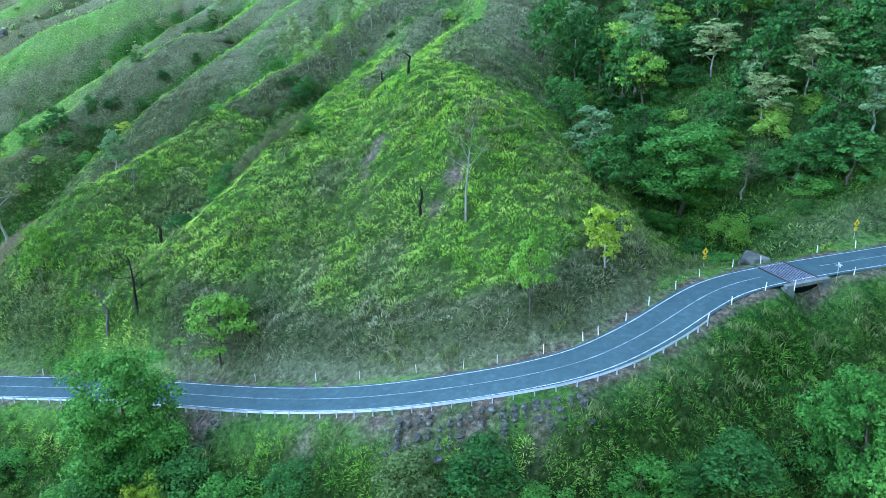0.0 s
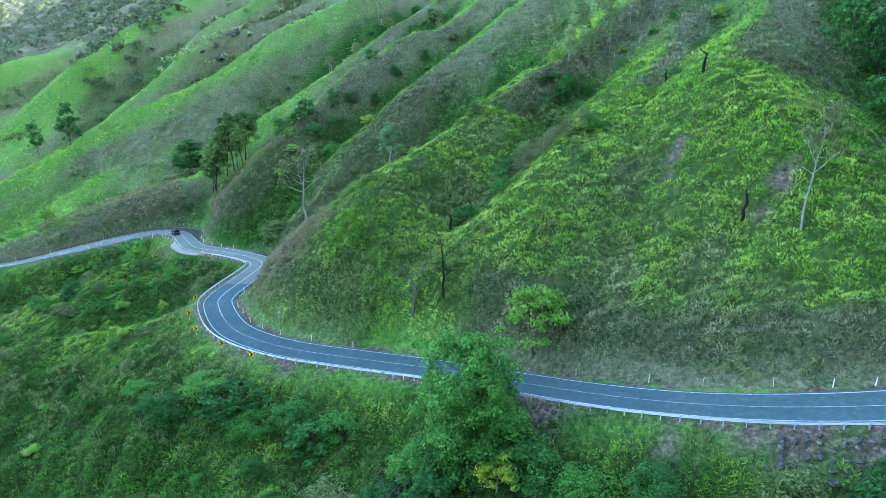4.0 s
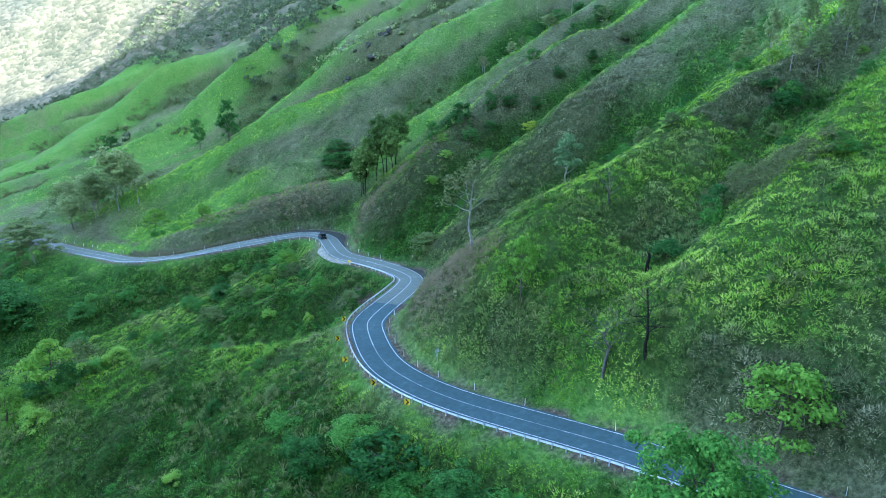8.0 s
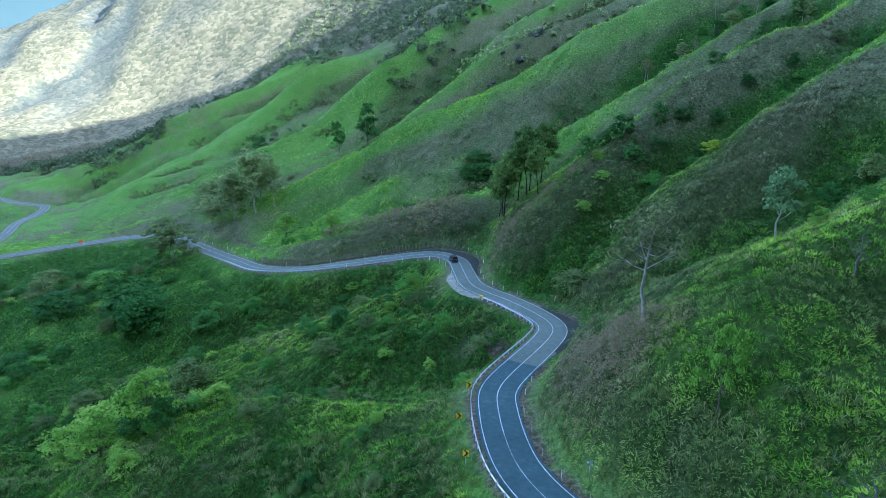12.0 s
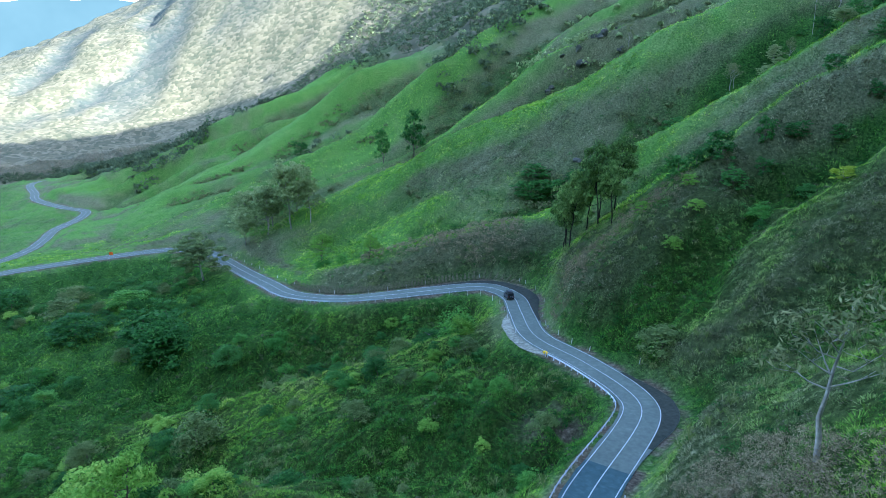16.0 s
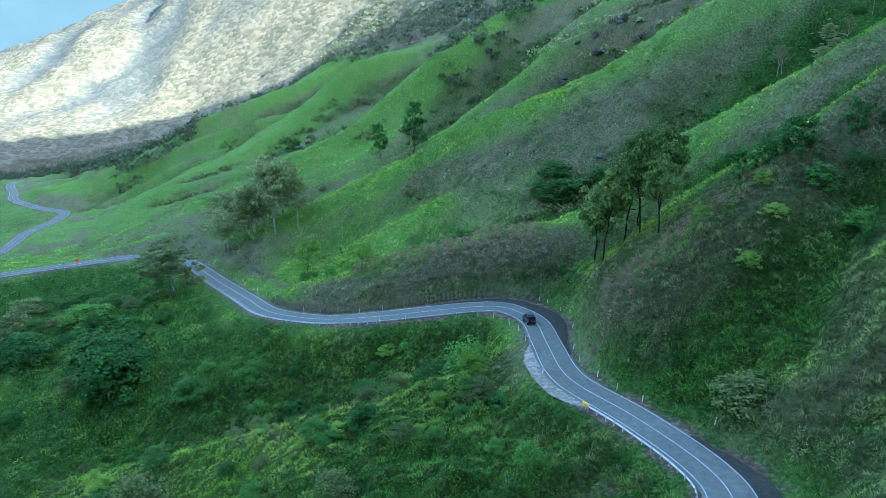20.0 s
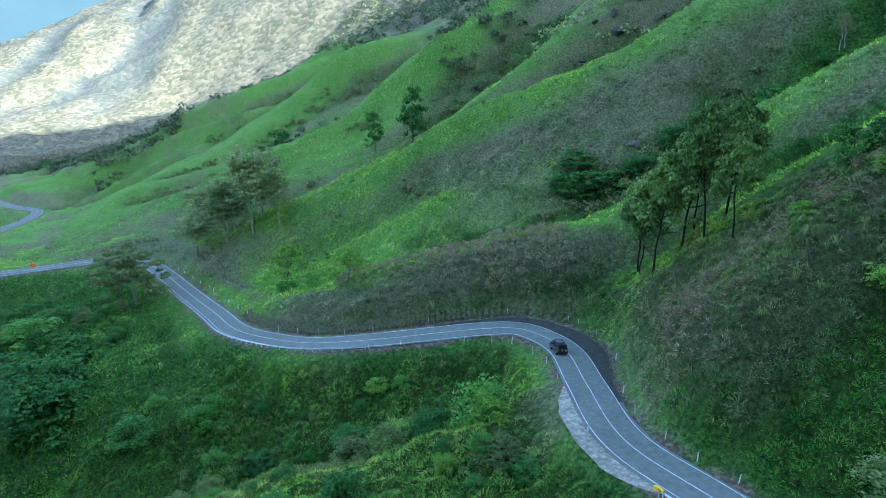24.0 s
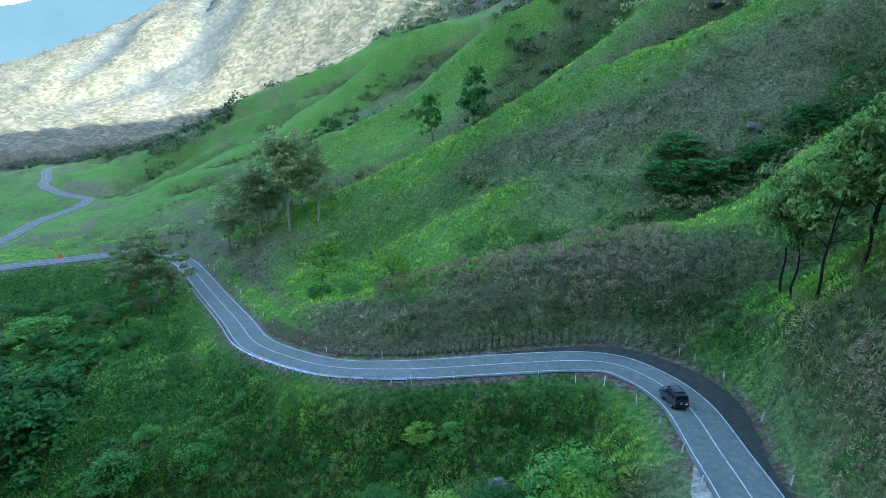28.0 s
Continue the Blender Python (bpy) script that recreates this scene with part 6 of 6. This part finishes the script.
# dark bushes strung along the folds of the hill
rng = np.random.default_rng(91)
for line in GULLIES[1:7]:
    for x, y, z in spline(line, 8.0)[:-2]:
        if z < -12 or rng.random() < 0.3:
            continue
        x, y = float(x + rng.normal(0, 2.5)), float(y + rng.normal(0, 2.5))
        w = float(rng.uniform(3.0, 7.0))
        kind = ("domedark", "domedark", "domemid", "domegrey")[int(rng.integers(0, 4))]
        plant("fold_bush", {"domedark": "dark green bush in a fold of the hill", "domemid": "green bush in a fold of the hill", "domegrey": "grey-green bush in a fold of the hill"}[kind], "bush", kind, x, y, w * float(rng.uniform(0.6, 1.1)), w, "bushes in the folds", -0.3)

# pale gravel pull-off on the outside of the road
s0, s1 = station(-131, 160), station(-152, 175.5)
k = np.arange(int(s0), int(s1) + 1)
u = (k - s0) / (s1 - s0)
width = 2.3 * np.sin(np.pi * np.clip(u, 0, 1)) ** 0.6 + 0.3 * rough(k * 1.0, k * 0.0, 3.0, 2, 7)
grid = []
for q in np.linspace(0, 1, 7):
    o = 3.3 + np.maximum(width, 0.1) * q
    gx, gy = road[k, 0] + side[k, 0] * o, road[k, 1] + side[k, 1] * o
    grid.append(np.c_[gx, gy, np.maximum(height(gx, gy) + 0.05, road[k, 2] - 0.03 - 0.3 * q)])
n = len(k)
i = (np.arange(6)[:, None] * n + np.arange(n - 1)[None]).ravel()
tagged(mesh_object("gravel_apron", np.vstack(grid), np.c_[i, i + n, i + n + 1, i + 1], M_palegravel, smooth=True), "pale grey gravel pull-off beside the road", "gravel", kind="structure")

# ---- rocks ----
M_crag = speckled("weathered_dark_rock", [(0.3, (0.022, 0.024, 0.019)), (0.5, (0.075, 0.08, 0.065)), (0.7, (0.2, 0.205, 0.17))], 0.9, 0.95, 0, 0.2)


def rock(x, y, size, seed, label, group="", dz=0.0, tall=0.7):
    rng = np.random.default_rng(seed)
    bm = bmesh.new()
    bmesh.ops.create_icosphere(bm, subdivisions=2, radius=1.0)
    dirs = unit(rng.normal(size=(9, 3)))
    cuts = rng.uniform(0.38, 0.8, 9)
    for v in bm.verts:
        p = np.array(v.co)
        for d, c in zip(dirs, cuts):
            e = p @ d
            if e > c:
                p = p - d * (e - c) * 0.9
        v.co = p * (1, 0.8, tall)
    t = thing("boulder", label, "boulder", Matrix.Translation((x, y, gz(x, y) + dz)) @ pose(0, 0, 0, 0, 0, rng.uniform(0, 360)) @ Matrix.Diagonal((size, size, size, 1)), group)
    part("stone", bm, M_rock if size > 0.9 and not group.startswith("outcrop") else M_crag, t)


rock(44.8, 89.5, 3.3, 1, "dark grey boulder beside the culvert", "", 0.9)
rock(-185.5, 257, 1.6, 2, "blue-grey boulder on the grassy slope", "", 0.6)
for k in range(9):
    a = k * 2.4
    rock(-172 + 3.2 * math.cos(a) * (k % 3) * 0.6, 165.5 + 2.4 * math.sin(a) * (k % 3) * 0.6, 0.9 + 0.35 * (k % 4), 10 + k, "grey boulder in the rocky gully below the bend", "boulders in the gully", 0.4)
for k in range(12):
    rock(-238 + 9 * math.sin(k * 1.7), 374 + 9 * math.cos(k * 2.3) - 0.8 * k, 1.4 + 0.7 * (k % 4), 40 + k, "dark grey rock outcrop on the upper slope", "outcrop", 0.0, 0.8)
for k in range(9):
    rock(-246 + 7 * math.sin(k * 2.1), 348 + 6 * math.cos(k * 1.3), 1.0 + 0.6 * (k % 3), 60 + k, "dark grey rock outcrop on the upper slope", "outcrop", 0.0, 0.8)
# broken stone pitching under the guard rail
for k in range(190):
    rr = random.uniform(0, 1)
    s = station(-5, 65) - 19 * rr if k < 165 else station(-24, 72) + 10 * rr
    p = on_road(s, 4.8 + 3.4 * random.random() ** 1.6)
    rock(p.x, p.y, random.uniform(0.14, 0.62), 100 + k, "broken grey stone on the fill slope below the guard rail", "stones below the guard rail", 0.05)

# ---- small road furniture ----
def rail_terminal(s, o):
    """The painted end of the guard rail."""
    t = thing("rail_terminal", "yellow painted end plate of the guard rail on a short post", "guard rail end", Matrix.Translation(on_road(s, o)) @ pose(0, 0, 0, 0, 0, heading(s)))
    bm = bmesh.new()
    loft(bm, [[(0.0, -0.05, 0.3), (0.0, 0.05, 0.3), (0.0, 0.07, 0.78), (0.0, -0.07, 0.78)], [(0.6, -0.1, 0.26), (0.6, 0.12, 0.26), (0.6, 0.14, 0.82), (0.6, -0.12, 0.82)], [(1.1, -0.06, 0.3), (1.1, 0.3, 0.3), (1.1, 0.32, 0.78), (1.1, -0.08, 0.78)]])
    part("end_plate", bm, M_yellow, t, "yellow end plate")
    bm = bmesh.new()
    box(bm, 0.35, 0.47, 0.1, 0.22, -0.7, 0.75)
    part("post", bm, M_steel, t)


rail_terminal(station(-131, 159), 4.05)


def drain(s, o):
    """A small concrete inlet at the foot of the cut bank."""
    p = on_road(s, o)
    t = thing("drain_inlet", "small dark drain inlet with a concrete rim beside the road", "drain", Matrix.Translation(p + Vector((0, 0, -0.1))) @ pose(0, 0, 0, 0, 0, heading(s)))
    for x0, x1, y0, y1 in ((-0.9, 0.9, -0.7, -0.5), (-0.9, 0.9, 0.5, 0.7), (-0.9, -0.7, -0.5, 0.5), (0.7, 0.9, -0.5, 0.5)):
        bm = bmesh.new()
        box(bm, x0, x1, y0, y1, -0.3, 0.14)
        part("rim", bm, M_concrete, t)
    # solid dark block paints the shade inside the inlet
    bm = bmesh.new()
    box(bm, -0.7, 0.7, -0.5, 0.5, -0.35, 0.05)
    part("opening", bm, M_holeshade, t, "dark block standing for the shaded opening")


drain(station(-143, 169), -5.0)

# ---- far blue mountain: a glowing backdrop with the haze put into its colour ----
M_haze, nt, b = mat("glowing_haze", 1.0)
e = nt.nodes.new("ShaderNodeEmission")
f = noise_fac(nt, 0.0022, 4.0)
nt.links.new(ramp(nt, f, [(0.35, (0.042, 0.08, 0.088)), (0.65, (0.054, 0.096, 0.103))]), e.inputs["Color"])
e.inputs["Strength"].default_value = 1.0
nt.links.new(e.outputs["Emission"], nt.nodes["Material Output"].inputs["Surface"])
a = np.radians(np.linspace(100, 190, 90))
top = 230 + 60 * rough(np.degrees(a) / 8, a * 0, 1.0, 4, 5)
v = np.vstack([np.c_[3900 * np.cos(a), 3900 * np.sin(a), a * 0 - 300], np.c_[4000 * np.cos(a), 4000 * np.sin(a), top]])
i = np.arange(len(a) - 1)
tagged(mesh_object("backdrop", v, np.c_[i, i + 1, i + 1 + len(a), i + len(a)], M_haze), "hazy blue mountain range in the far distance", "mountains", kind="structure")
